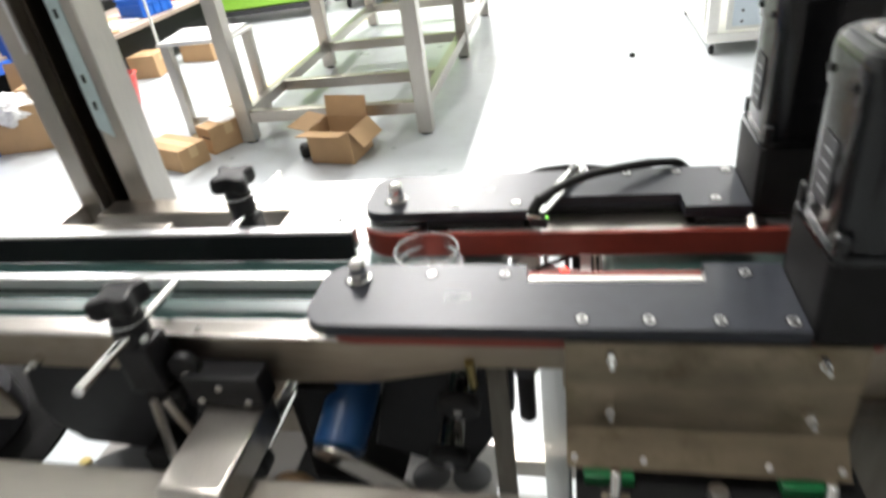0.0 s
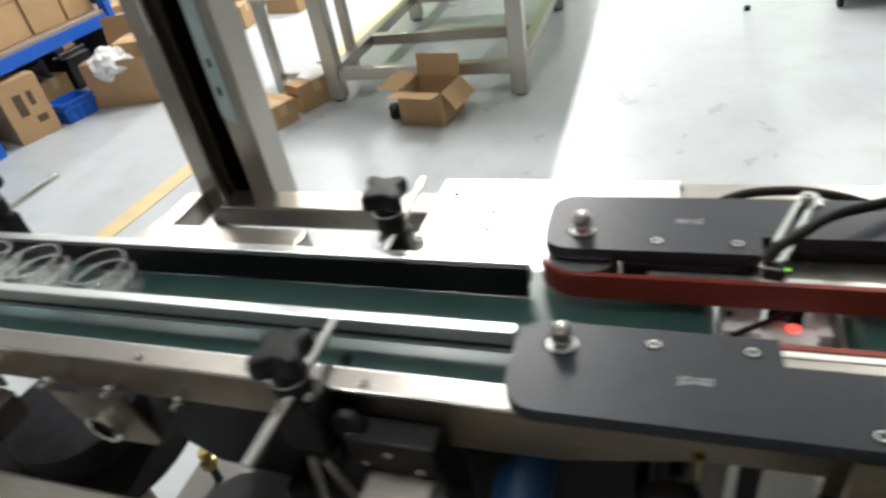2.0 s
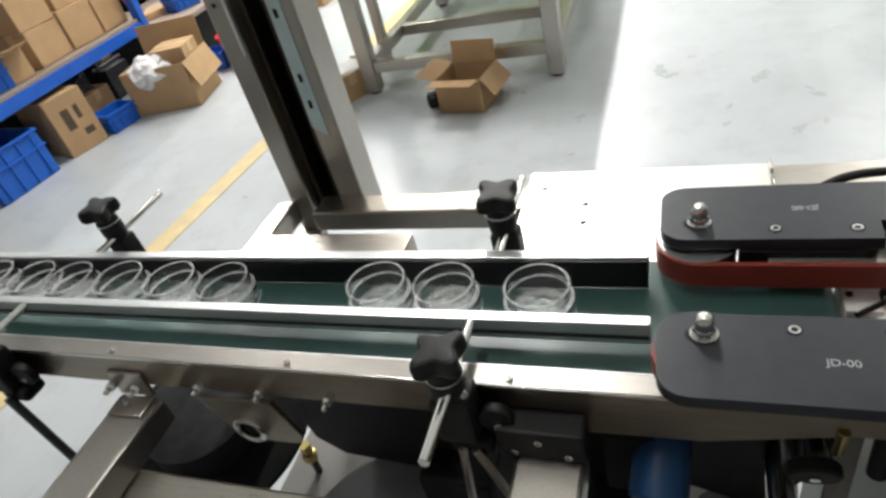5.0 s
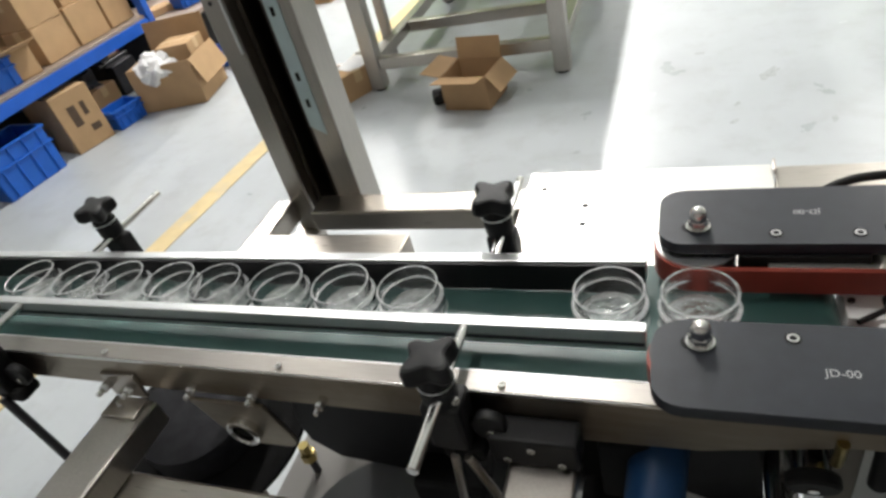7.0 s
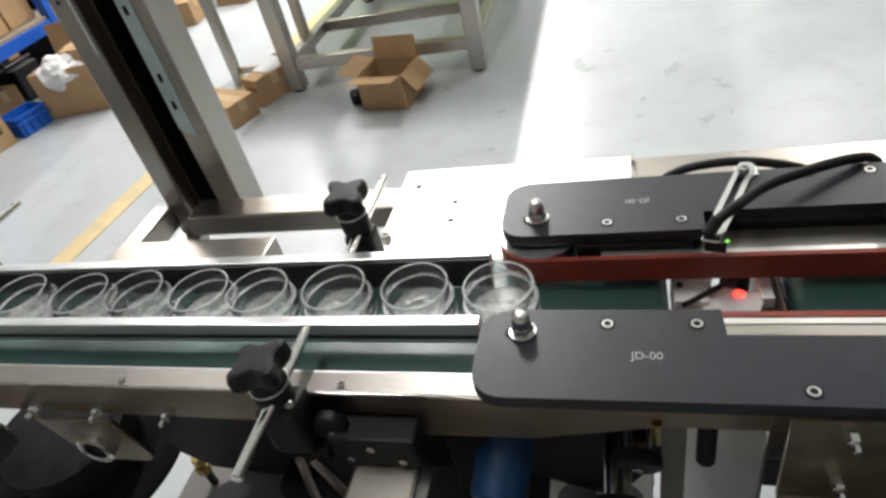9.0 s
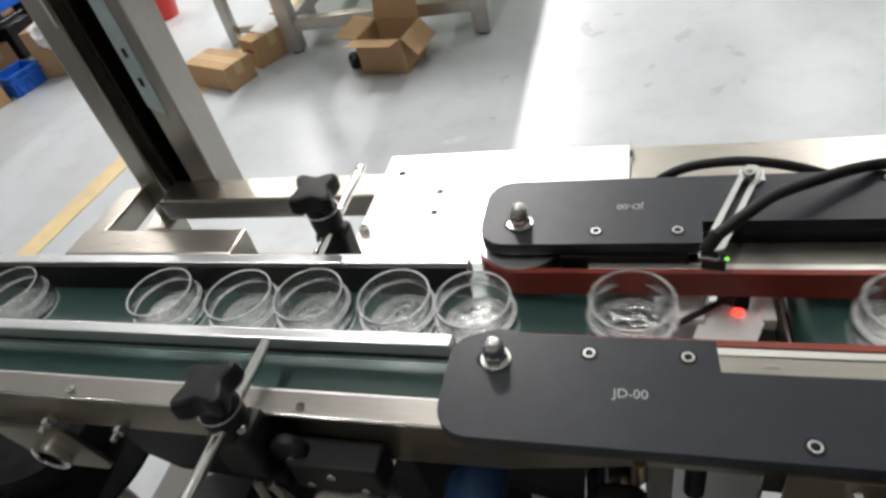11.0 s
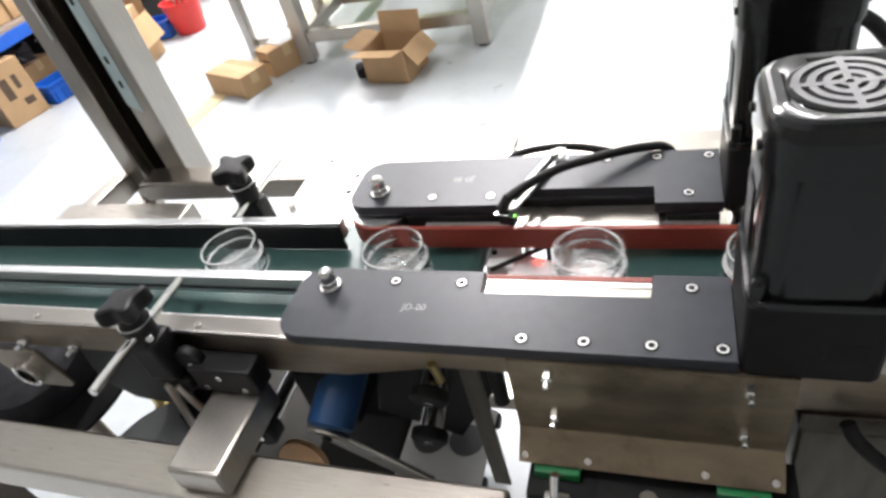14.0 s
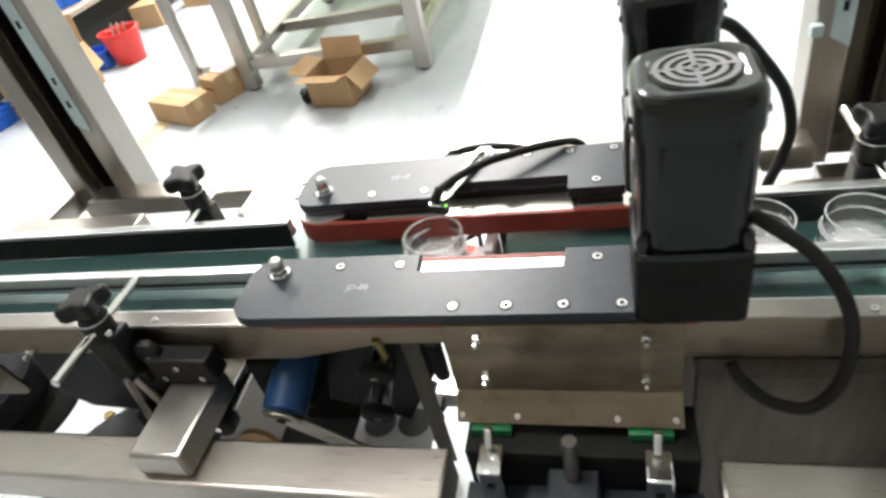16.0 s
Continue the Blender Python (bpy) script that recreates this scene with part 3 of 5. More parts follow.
# ---- label gap: peel plates, sensor spot ----
def label_head():
    lh = thing("label_peel_head", "white peel plates and black bars in the belt gap", "label head")
    part("white_block", box(0.1165, 0.145, 0.092, 0.138, 0.790, 0.826, 0.001), M_PAPER, lh)
    bm = box(-0.022, 0.022, -0.020, 0.020, -0.001, 0.001, 0.0005, pose(0.163, 0.090, 0.821, 3, -5, -22))
    part("peel_plate", bm, M_PAPER, lh, "slanting white peel plate")
    part("front_plate", box(0.126, 0.182, 0.034, 0.074, 0.790, 0.793, 0.0005), M_SHEET, lh)
    part("bar", rod((0.123, 0.086, 0.8265), (0.183, 0.128, 0.8275), 0.0026), M_RUBBER, lh)
    part("bar", rod((0.149, 0.140, 0.780), (0.151, 0.136, 0.828), 0.0028), M_CHROME, lh)
    part("bar", rod((0.171, 0.142, 0.780), (0.173, 0.138, 0.826), 0.0028), M_DARK, lh)
    part("white_post", box(0.1855, 0.1960, 0.092, 0.138, 0.770, 0.828, 0.001), M_PAPER, lh)
    part("black_block", box(0.183, 0.196, 0.030, 0.0915, 0.770, 0.818, 0.002), M_BLACKP, lh)
    part("steel_edge", box(0.1985, 0.2005, 0.040, 0.118, 0.790, 0.834, 0.0003), M_STEEL, lh)
    part("small_screw", lathe([(0, 0), (0.003, 0), (0.003, 0.002), (0, 0.002)], 12, pose(0.122, 0.112, 0.826)), M_DARK, lh)
    part("red_spot", lathe([(0, 0), (0.0040, 0), (0.0034, 0.0016), (0, 0.0020)], 16, pose(0.170, 0.103, 0.8235)), M_LED, lh, "glowing red sensor spot")
    part("body", box(0.164, 0.218, 0.050, 0.130, 0.655, 0.712, 0.003), M_DARK, lh)


label_head()


# ---- side grippers: plate, belt, pulleys and gear motor ----
MIRROR = 0.141


def gripper(far):
    def yy(y):
        return MIRROR - y if far else y

    def flip(out):
        pts = [(x, yy(y)) for x, y in out]
        return pts[::-1] if far else pts
    gr = thing("side_gripper", "black gripper arm with red drive belt" + (" on the deck side" if far else " over the front rail"), "side gripper", None, "side grippers")
    r1 = 0.022
    out = arc(-0.034 + r1, -0.060 + r1, r1, 180, 270, 8) + [(0.3375, -0.060), (0.3375, 0.024), (0.280, 0.024), (0.280, -0.002), (0.142, -0.002), (0.142, 0.024)]
    out += arc(-0.034 + r1, 0.024 - r1, r1, 90, 180, 8)
    part("plate", slab(flip(out), 0.8735, 0.885, 0.0007), M_BLACK, gr, "flat black anodised plate with a notch")
    places = [(0.062, 0.009), (0.124, 0.009), (0.309, 0.010), (0.186, -0.049), (0.233, -0.049), (0.281, -0.049), (0.328, -0.049)]
    for x, y in places:
        shared("screw_recess", ME_HOLE, gr, pose(x, yy(y), 0.885))
        sc = shared("screw", ME_SCREW, gr, pose(x, yy(y), 0.8853))
        shared("socket", ME_SOCKET, sc, pose(0, 0, 0.0001))
    # acorn nut on its washer over a slot
    ny = yy(0.0)
    part("slot", slab(arc(0.004, ny, 0.0062, -90, 90, 6) + arc(-0.008, ny, 0.0062, 90, 270, 6), 0.8850, 0.8854, 0.0), M_GEAR, gr)
    part("washer", lathe([(0, 0), (0.0105, 0), (0.0105, 0.0022), (0, 0.0022)], 28, pose(0, ny, 0.8854)), M_CHROME, gr)
    part("hex_nut", lathe([(0, 0), (0.0086, 0), (0.0086, 0.0055), (0.0078, 0.0066), (0, 0.0066)], 6, pose(0, ny, 0.8876)), M_CHROME, gr)
    part("acorn_cap", lathe([(0.0072, 0), (0.0072, 0.0062), (0.0064, 0.0095), (0.0045, 0.0118), (0.002, 0.0128), (0, 0.0130)], 24, pose(0, ny, 0.8942)), M_CHROME, gr, "polished domed cap nut")
    # belt round two pulleys
    R, t, z0, z1, xe = 0.0388, 0.0052, 0.8425, 0.8672, 0.378
    z0 = z0 if far else 0.8475
    bm = bmesh.new()
    oo = arc(xe, ny, R, -90, 90, 20) + arc(0, ny, R, 90, 270, 20)
    ii = arc(xe, ny, R - t, -90, 90, 20) + arc(0, ny, R - t, 90, 270, 20)
    ring = [[bm.verts.new((*p, z)) for p in c] for c, z in ((oo, z0), (oo, z1), (ii, z1), (ii, z0))]
    n = len(oo)
    for k in range(4):
        a, b = ring[k], ring[(k + 1) % 4]
        for i in range(n):
            bm.faces.new((a[i], a[(i + 1) % n], b[(i + 1) % n], b[i]))
    part("drive_belt", bm, M_RED, gr, "smooth red rubber drive belt")
    pulley = [(0, 0), (R - t - 0.0006, 0), (R - t - 0.0006, 0.025), (R - t + 0.0030, 0.0254), (R - t + 0.0030, 0.0272), (0, 0.0272)]
    part("pulley", lathe(pulley, 40, pose(0, ny, z0 - 0.0006)), M_ALU if far else M_DARK, gr)
    part("pulley", lathe(pulley, 40, pose(xe, ny, z0 - 0.0006)), M_ALU, gr)
    y0, y1 = sorted((yy(0.0025), yy(0.0335)))
    ya, yb = sorted((yy(0.0268), yy(0.0332)))
    part("backing_bar", box(0.056, 0.335, ya, yb, 0.846, 0.8664, 0.0006), M_SHEET, gr, "bright steel bar behind the belt")
    ya, yb = sorted((yy(0.0025), yy(0.0266)))
    part("notch_plate", box(0.132, 0.290, ya, yb, 0.846, 0.8655, 0.0006), M_STEEL, gr, "bright steel plate seen in the notch")
    for xa, xb in ((0.034, 0.1315), (0.2905, 0.335)):
        part("spacer", box(xa, xb, ya, yb, 0.846, 0.8732, 0.0006), M_GEAR, gr)
    y0, y1 = sorted((yy(-0.0335), yy(0.0015)))
    part("spacer", box(0.060, 0.335, y0, y1, 0.846, 0.8732, 0.001), M_GEAR, gr)
    words("JD-00", 0.0092, gr, pose(0.0885, yy(-0.0215), 0.88505, 0, 0, 180 if far else 0))
    return gr


gripper(False)
gripper(True)


def rounded(x0, x1, y0, y1, r, n=5):
    return arc(x1 - r, y0 + r, r, -90, 0, n) + arc(x1 - r, y1 - r, r, 0, 90, n) + arc(x0 + r, y1 - r, r, 90, 180, n) + arc(x0 + r, y0 + r, r, 180, 270, n)


def gear_motor(far):
    mo = thing("gear_motor", "black upright gear motor with round slotted fan grille", "electric motor", pose(0.3795, 0.159 if far else -0.018, 0), "gripper motors")
    part("gearbox", slab(rounded(-0.0415, 0.0415, -0.042, 0.042, 0.006), 0.8735, 0.938, 0.0015), M_GEAR, mo, "matt black square gearbox")
    part("collar", slab(rounded(-0.0425, 0.0425, -0.0425, 0.0425, 0.012, 6), 0.9382, 0.944, 0.0012), M_MOTOR, mo)
    part("motor_body", slab(rounded(-0.0400, 0.0400, -0.0400, 0.0400, 0.0205, 8), 0.9442, 1.0350, 0.0008), M_MOTOR, mo, "gloss black motor shell with rounded corners")
    bm = bmesh.new()
    prev = None
    for h, z in ((0.0418, 1.0352), (0.0418, 1.0560), (0.0412, 1.0605), (0.0398, 1.0642), (0.0376, 1.0667), (0.0352, 1.0678), (0.0332, 1.0676), (0.0318, 1.0666)):
        c = 0.0215 * h / 0.0418
        flat = rounded(-h, h, -h, h, c, 8)
        if z > 1.067 and h < 0.036 or h < 0.033:
            k = (0.0352 - h) / 0.0034
            flat = [(x * (1 - k) + k * 0.0318 * x / math.hypot(x, y), y * (1 - k) + k * 0.0318 * y / math.hypot(x, y)) for x, y in flat]
        ringv = [bm.verts.new((x, y, z)) for x, y in flat]
        if prev:
            for q in range(len(ringv)):
                bm.faces.new((prev[q], prev[(q + 1) % len(ringv)], ringv[(q + 1) % len(ringv)], ringv[q]))
        else:
            bm.faces.new(ringv[::-1])
        prev = ringv
    bm.faces.new(prev)
    part("fan_cover", bm, M_MOTOR, mo, "gloss black fan cover with rounded shoulders")
    part("grille_well", lathe([(0, 0), (0.0295, 0), (0.0295, 0.0004), (0, 0.0004)], 40, pose(0, 0, 1.0667)), M_GEAR, mo)
    for r in (0.0030, 0.0105, 0.0178, 0.0252):
        prof = [(max(r - 0.0020, 0.0), 0), (r + 0.0020, 0), (r + 0.0020, 0.0012), (max(r - 0.0020, 0.0), 0.0012), (max(r - 0.0020, 0.0), 0)]
        part("grille_ring", lathe(prof, 40, pose(0, 0, 1.0672)), M_GRILLE, mo)
    for a in (3, 93):
        part("grille_spoke", box(-0.028, 0.028, -0.0019, 0.0019, 0, 0.0013, 0.0, pose(0, 0, 1.0672, 0, 0, a)), M_GRILLE, mo)
    for sx, sy in ((-1, -1), (1, -1), (1, 1), (-1, 1)):
        part("bolt_lug", lathe([(0, 0), (0.0050, 0), (0.0050, 0.012), (0.003, 0.014), (0, 0.014)], 12, pose(sx * 0.0355, sy * 0.0355, 0.9442)), M_MOTOR, mo)
        part("cover_screw", lathe([(0, 0), (0.003, 0), (0.003, 0.002), (0, 0.002)], 10, pose(sx * 0.0415, sy * 0.020, 1.0450, 0, 90 * sx, 0)), M_GEAR, mo)
    part("name_plate", box(-0.0412, -0.0407, -0.012, 0.014, 0.962, 1.008, 0.0), M_DARK, mo, "small dark name plate")
    for i in range(4):
        part("plate_print", box(-0.0414, -0.0411, -0.008, 0.008, 0.970 + i * 0.009, 0.9725 + i * 0.009, 0.0), M_GREYP, mo)
    part("front_plate", box(0.006, 0.030, -0.0424, -0.0419, 0.893, 0.908, 0.0), M_ALU if far else M_GEAR, mo)
    return mo


gear_motor(False)
gear_motor(True)
solo("motor_cable", pipe([(0.4195, -0.030, 0.955), (0.435, -0.036, 0.947), (0.465, -0.042, 0.922), (0.490, -0.048, 0.880), (0.500, -0.052, 0.835), (0.497, -0.056, 0.790), (0.478, -0.058, 0.762), (0.448, -0.056, 0.768), (0.424, -0.052, 0.792), (0.416, -0.046, 0.806)], 0.0056), M_RUBBER, "thick black motor cable hanging in a loop", "cable")
solo("motor_cable", pipe([(0.421, 0.170, 1.02), (0.440, 0.182, 1.005), (0.470, 0.196, 0.965), (0.495, 0.203, 0.925), (0.506, 0.205, 0.880), (0.500, 0.203, 0.845), (0.490, 0.200, 0.815), (0.487, 0.198, 0.785)], 0.0060), M_RUBBER, "black motor cable arching down to the deck", "cable")


# ---- sensor arm over the belt ----
def sensor_arm():
    sa = thing("sensor_bracket", "slotted white metal bracket holding a small optical sensor", "sensor bracket")
    ang = math.degrees(math.atan2(0.104 - 0.203, 0.146 - 0.186))
    base = pose(0.166, 0.1535, 0.8870, 0, 0, ang)
    bm = bmesh.new()
    o = arc(0.046, 0, 0.0075, -90, 90, 8) + arc(-0.050, 0, 0.0075, 90, 270, 8)
    i = arc(0.036, 0, 0.0030, -90, 90, 8) + arc(-0.040, 0, 0.0030, 90, 270, 8)
    rings = [[bm.verts.new((*p, z)) for p in c] for c, z in ((o, 0), (o, 0.003), (i, 0.003), (i, 0))]
    for k in range(4):
        a, b = rings[k], rings[(k + 1) % 4]
        for j in range(len(o)):
            bm.faces.new((a[j], a[(j + 1) % len(o)], b[(j + 1) % len(o)], b[j]))
    bmesh.ops.transform(bm, matrix=base, verts=bm.verts)
    part("slotted_arm", bm, M_GUSSET, sa, "pale slotted arm")
    part("arm_spacer", box(0.176, 0.194, 0.190, 0.205, 0.8851, 0.8868, 0.0005), M_ALU, sa)
    shared("arm_screw", ME_CAP, sa, pose(0.181, 0.190, 0.890))
    part("sensor_body", box(-0.008, 0.009, -0.004, 0.005, -0.008, 0.003, 0.0015, pose(0.147, 0.100, 0.8845, 0, 0, -12)), M_DARK, sa, "small dark sensor head")
    part("sensor_face", box(-0.008, 0.006, -0.004, 0.004, 0, 0.002, 0.0005, pose(0.145, 0.099, 0.8882, 0, 0, -12)), M_CHROME, sa)
    part("status_light", lathe([(0, 0), (0.0016, 0), (0.001, 0.001), (0, 0.0012)], 10, pose(0.1555, 0.0965, 0.8882)), M_LEDG, sa)
    part("gland", rod((0.141, 0.103, 0.890), (0.150, 0.110, 0.902), 0.0052, 14), M_RUBBER, sa, "ribbed black cable gland")


sensor_arm()
solo("sensor_cable", pipe([(0.148, 0.108, 0.900), (0.166, 0.122, 0.9055), (0.192, 0.148, 0.9045), (0.224, 0.170, 0.9005), (0.250, 0.187, 0.8960), (0.272, 0.199, 0.8915), (0.288, 0.2085, 0.884), (0.2965, 0.213, 0.864), (0.298, 0.2145, 0.7845)], 0.0046), M_RUBBER, "black sensor cable arching over the gripper arm", "cable")
solo("air_hose", pipe([(0.095, 0.236, 0.786), (0.104, 0.236, 0.840), (0.130, 0.240, 0.862), (0.168, 0.244, 0.867), (0.205, 0.242, 0.866), (0.245, 0.236, 0.858), (0.275, 0.236, 0.840), (0.285, 0.245, 0.786)], 0.0045), M_RUBBER, "thin black hose looping behind the gripper arm", "hose")


# ---- guide rails and their clamps ----
def guide_rails():
    for x0, x1 in ((-1.93, -0.040), (0.432, 2.22)):
        g = thing("guide_rail", "bright aluminium guide bar along the belt", "guide rail", None, "guide rails")
        part("bar", box(x0, x1, 0.0195, 0.0305, 0.850, 0.8735, 0.0012), M_ALU, g)
        part("groove", box(x0 + 0.001, x1 - 0.001, 0.0187, 0.0194, 0.8565, 0.8605, 0.0), M_DARK, g)
        part("wear_strip", box(x0, x1, 0.0306, 0.0335, 0.8405, 0.8705, 0.0006), M_BLACKP, g)
        g = thing("guide_rail", "aluminium guide bar with a black wear face along the belt", "guide rail", None, "guide rails")
        part("bar", box(x0 - 0.002, x1 - 0.004, 0.1115, 0.1235, 0.846, 0.8685, 0.0012), M_ALU, g)
        part("wear_strip", box(x0 - 0.002, x1 - 0.005, 0.1075, 0.1114, 0.8335, 0.8665, 0.0006), M_BLACKP, g, "black plastic wear face")


guide_rails()


def knob_mesh():
    """A four-lobed clamping knob."""
    bm = bmesh.new()
    n = 64
    rows = []
    for s, z in ((0.62, 0.0), (0.90, 0.0015), (1.0, 0.005), (1.0, 0.014), (0.93, 0.0185), (0.80, 0.020)):
        ringv = []
        for i in range(n):
            a = 2 * math.pi * i / n
            r = 0.0208 + 0.0054 * math.cos(4 * a) + 0.0008 * math.cos(8 * a)
            r = r * s if s < 1 else r
            ringv.append(bm.verts.new((r * math.cos(a), r * math.sin(a), z)))
        rows.append(ringv)
    for a, b in zip(rows, rows[1:]):
        for i in range(n):
            bm.faces.new((a[i], a[(i + 1) % n], b[(i + 1) % n], b[i]))
    bm.faces.new(rows[0][::-1])
    low = [bm.verts.new((v.co.x * 0.55, v.co.y * 0.55, 0.0205)) for v in rows[-1]]
    for i in range(n):
        bm.faces.new((rows[-1][i], rows[-1][(i + 1) % n], low[(i + 1) % n], low[i]))
    bm.faces.new(low)
    return finish("knob", bm, M_BLACKP)


ME_KNOB = knob_mesh()


def rail_clamp(near):
    """Stands at x = 0; the rod lies along y."""
    c = thing("rail_clamp", "black star-knob clamp with steel rod" + (" on the front rail" if near else " behind the belt"), "rail clamp", None, "rail clamps")
    s = 1 if near else -1
    y = -0.052 if near else 0.170
    k = shared("star_knob", ME_KNOB, c, pose(0, y + 0.003 * s, (0.8890 if near else 0.8950), -6 * s, 0, 52), "four-lobed black star knob")
    part("neck", lathe([(0.0155, 0), (0.0135, 0.006), (0.0120, 0.010), (0, 0.010)], 24, pose(0, y + 0.002 * s, 0.8812 if near else 0.8860)), M_BLACKP, c)
    part("ring", lathe([(0.0158, 0), (0.0166, 0), (0.0166, 0.0012), (0.0158, 0.0012), (0.0158, 0)], 28, pose(0, y + 0.002 * s, 0.8800 if near else 0.8846)), M_ALU, c, "thin bright washer ring")
    part("clamp_head", lathe([(0, 0), (0.0150, 0), (0.0155, 0.006), (0.0155, 0.019), (0.0145, 0.0206), (0, 0.0206)], 24, pose(0, y + 0.001 * s, 0.8592 if near else 0.8638)), M_BLACKP, c)
    zr = 0.8695 if near else 0.8625
    a, b = (-0.127, 0.0193) if near else (0.1237, 0.268)
    part("guide_rod", rod((0.003, a, zr), (0.003, b, zr), 0.0048, 20, 0.0010), M_CHROME, c, "polished steel guide rod")
    if not near:
        part("rod_hole", lathe([(0, 0), (0.0018, 0), (0.0018, 0.0004), (0, 0.0004)], 10, pose(0.003, 0.258, zr + 0.0046)), M_GEAR, c)
        part("post_block", box(-0.015, 0.017, 0.157, 0.184, 0.786, 0.860, 0.005), M_BLACKP, c)
        part("side_lug", box(0.012, 0.024, 0.160, 0.180, 0.795, 0.815, 0.003), M_GEAR, c)
    else:
        part("post_block", box(-0.017, 0.019, -0.066, -0.0337, 0.805, 0.860, 0.005), M_BLACKP, c)
        part("side_boss", lathe([(0, 0), (0.0150, 0), (0.0155, 0.002), (0.0155, 0.008), (0.0145, 0.0095), (0, 0.0095)], 24, pose(0.034, -0.0434, 0.824, 90)), M_BLACKP, c)
        shared("boss_screw", ME_BUTTON, c, pose(0.036, -0.0529, 0.820, 90))
        part("lower_lug", box(-0.010, 0.030, -0.064, -0.0337, 0.788, 0.806, 0.006), M_GEAR, c)
        shared("lug_screw", ME_BUTTON, c, pose(0.004, -0.064, 0.797, 90))
        shared("pinch_screw", ME_BUTTON, c, pose(0.0155, -0.058, 0.866, 90, 0, 40))
    return c


near_clamp = rail_clamp(True)
near_clamp.matrix_basis = pose(-0.198, 0, 0)
copy_thing(near_clamp, pose(-0.770, 0, 0))
copy_thing(near_clamp, pose(0.560, 0, 0))
far_clamp = rail_clamp(False)
far_clamp.matrix_basis = pose(-0.196, 0, 0)
copy_thing(far_clamp, pose(-0.752, 0, 0))
copy_thing(far_clamp, pose(0.572, 0, 0))


# ---- lifting slide under the near motor ----
def lift_slide():
    ls = thing("lift_slide", "stained stainless bracket on green slide blocks with a lead screw", "slide bracket")
    side = [(-0.062, 0.8732), (-0.062, 0.7890), (-0.0628, 0.7862), (-0.0848, 0.7656), (-0.0822, 0.7628), (-0.0590, 0.7842), (-0.058, 0.7870), (-0.058, 0.8732)]
    part("bracket_plate", slab(side, 0.173, 0.376, 0.0006, pose(0, 0, 0, 90, 0, 90)), M_STAIN, ls, "brownish stained bracket plate bent outward at its foot")
    part("motor_foot", box(0.240, 0.330, -0.0578, -0.0337, 0.815, 0.846, 0.001), M_GEAR, ls)
    for x in (0.206, 0.345):
        for z in (0.865, 0.8125):
            shared("bracket_screw", ME_BOLT, ls, pose(x, -0.062, z, 90) @ Matrix.Scale(0.85, 4))
    for x in (0.179, 0.231, 0.320, 0.369):
        shared("lip_screw", ME_CAP, ls, pose(x, -0.0793, 0.7707, 47) @ Matrix.Scale(0.68, 4))
    for x in (0.209, 0.352):
        part("slide_block", box(x - 0.023, x + 0.015, -0.090, -0.060, 0.752, 0.7620, 0.001), M_TEALP, ls, "green nylon slide block")
        part("clamp_lever", rod((x, -0.106, 0.790), (x - 0.001, -0.114, 0.772), 0.0042, 14), M_CHROME, ls)
        part("rail_carriage", box(x - 0.011, x + 0.011, -0.138, -0.108, 0.722, 0.768, 0.002), M_CHROME, ls, "bright rail carriage")
        part("carriage_hole", lathe([(0, 0), (0.004, 0), (0.004, 0.0005), (0, 0.0005)], 14, pose(x, -0.138, 0.748, 90)), M_GEAR, ls)
    part("slide_base", box(0.180, 0.388, -0.107, -0.050, 0.50, 0.7515, 0.002), M_GEAR, ls, "black slide base")
    part("slide_foot", box(0.176, 0.392, -0.230, -0.1075, 0.640, 0.7015, 0.002), M_BLACK, ls)
    part("lead_screw", rod((0.279, -0.118, 0.735), (0.279, -0.112, 0.7835), 0.0068, 20), M_STEELV, ls, "steel lead screw")
    part("nut_block", box(0.256, 0.302, -0.150, -0.109, 0.7018, 0.735, 0.003), M_BLACK, ls)
    for x in (0.245, 0.313):
        shared("foot_screw", ME_CAP, ls, pose(x, -0.150, 0.7015) @ Matrix.Scale(1.3, 4))


lift_slide()


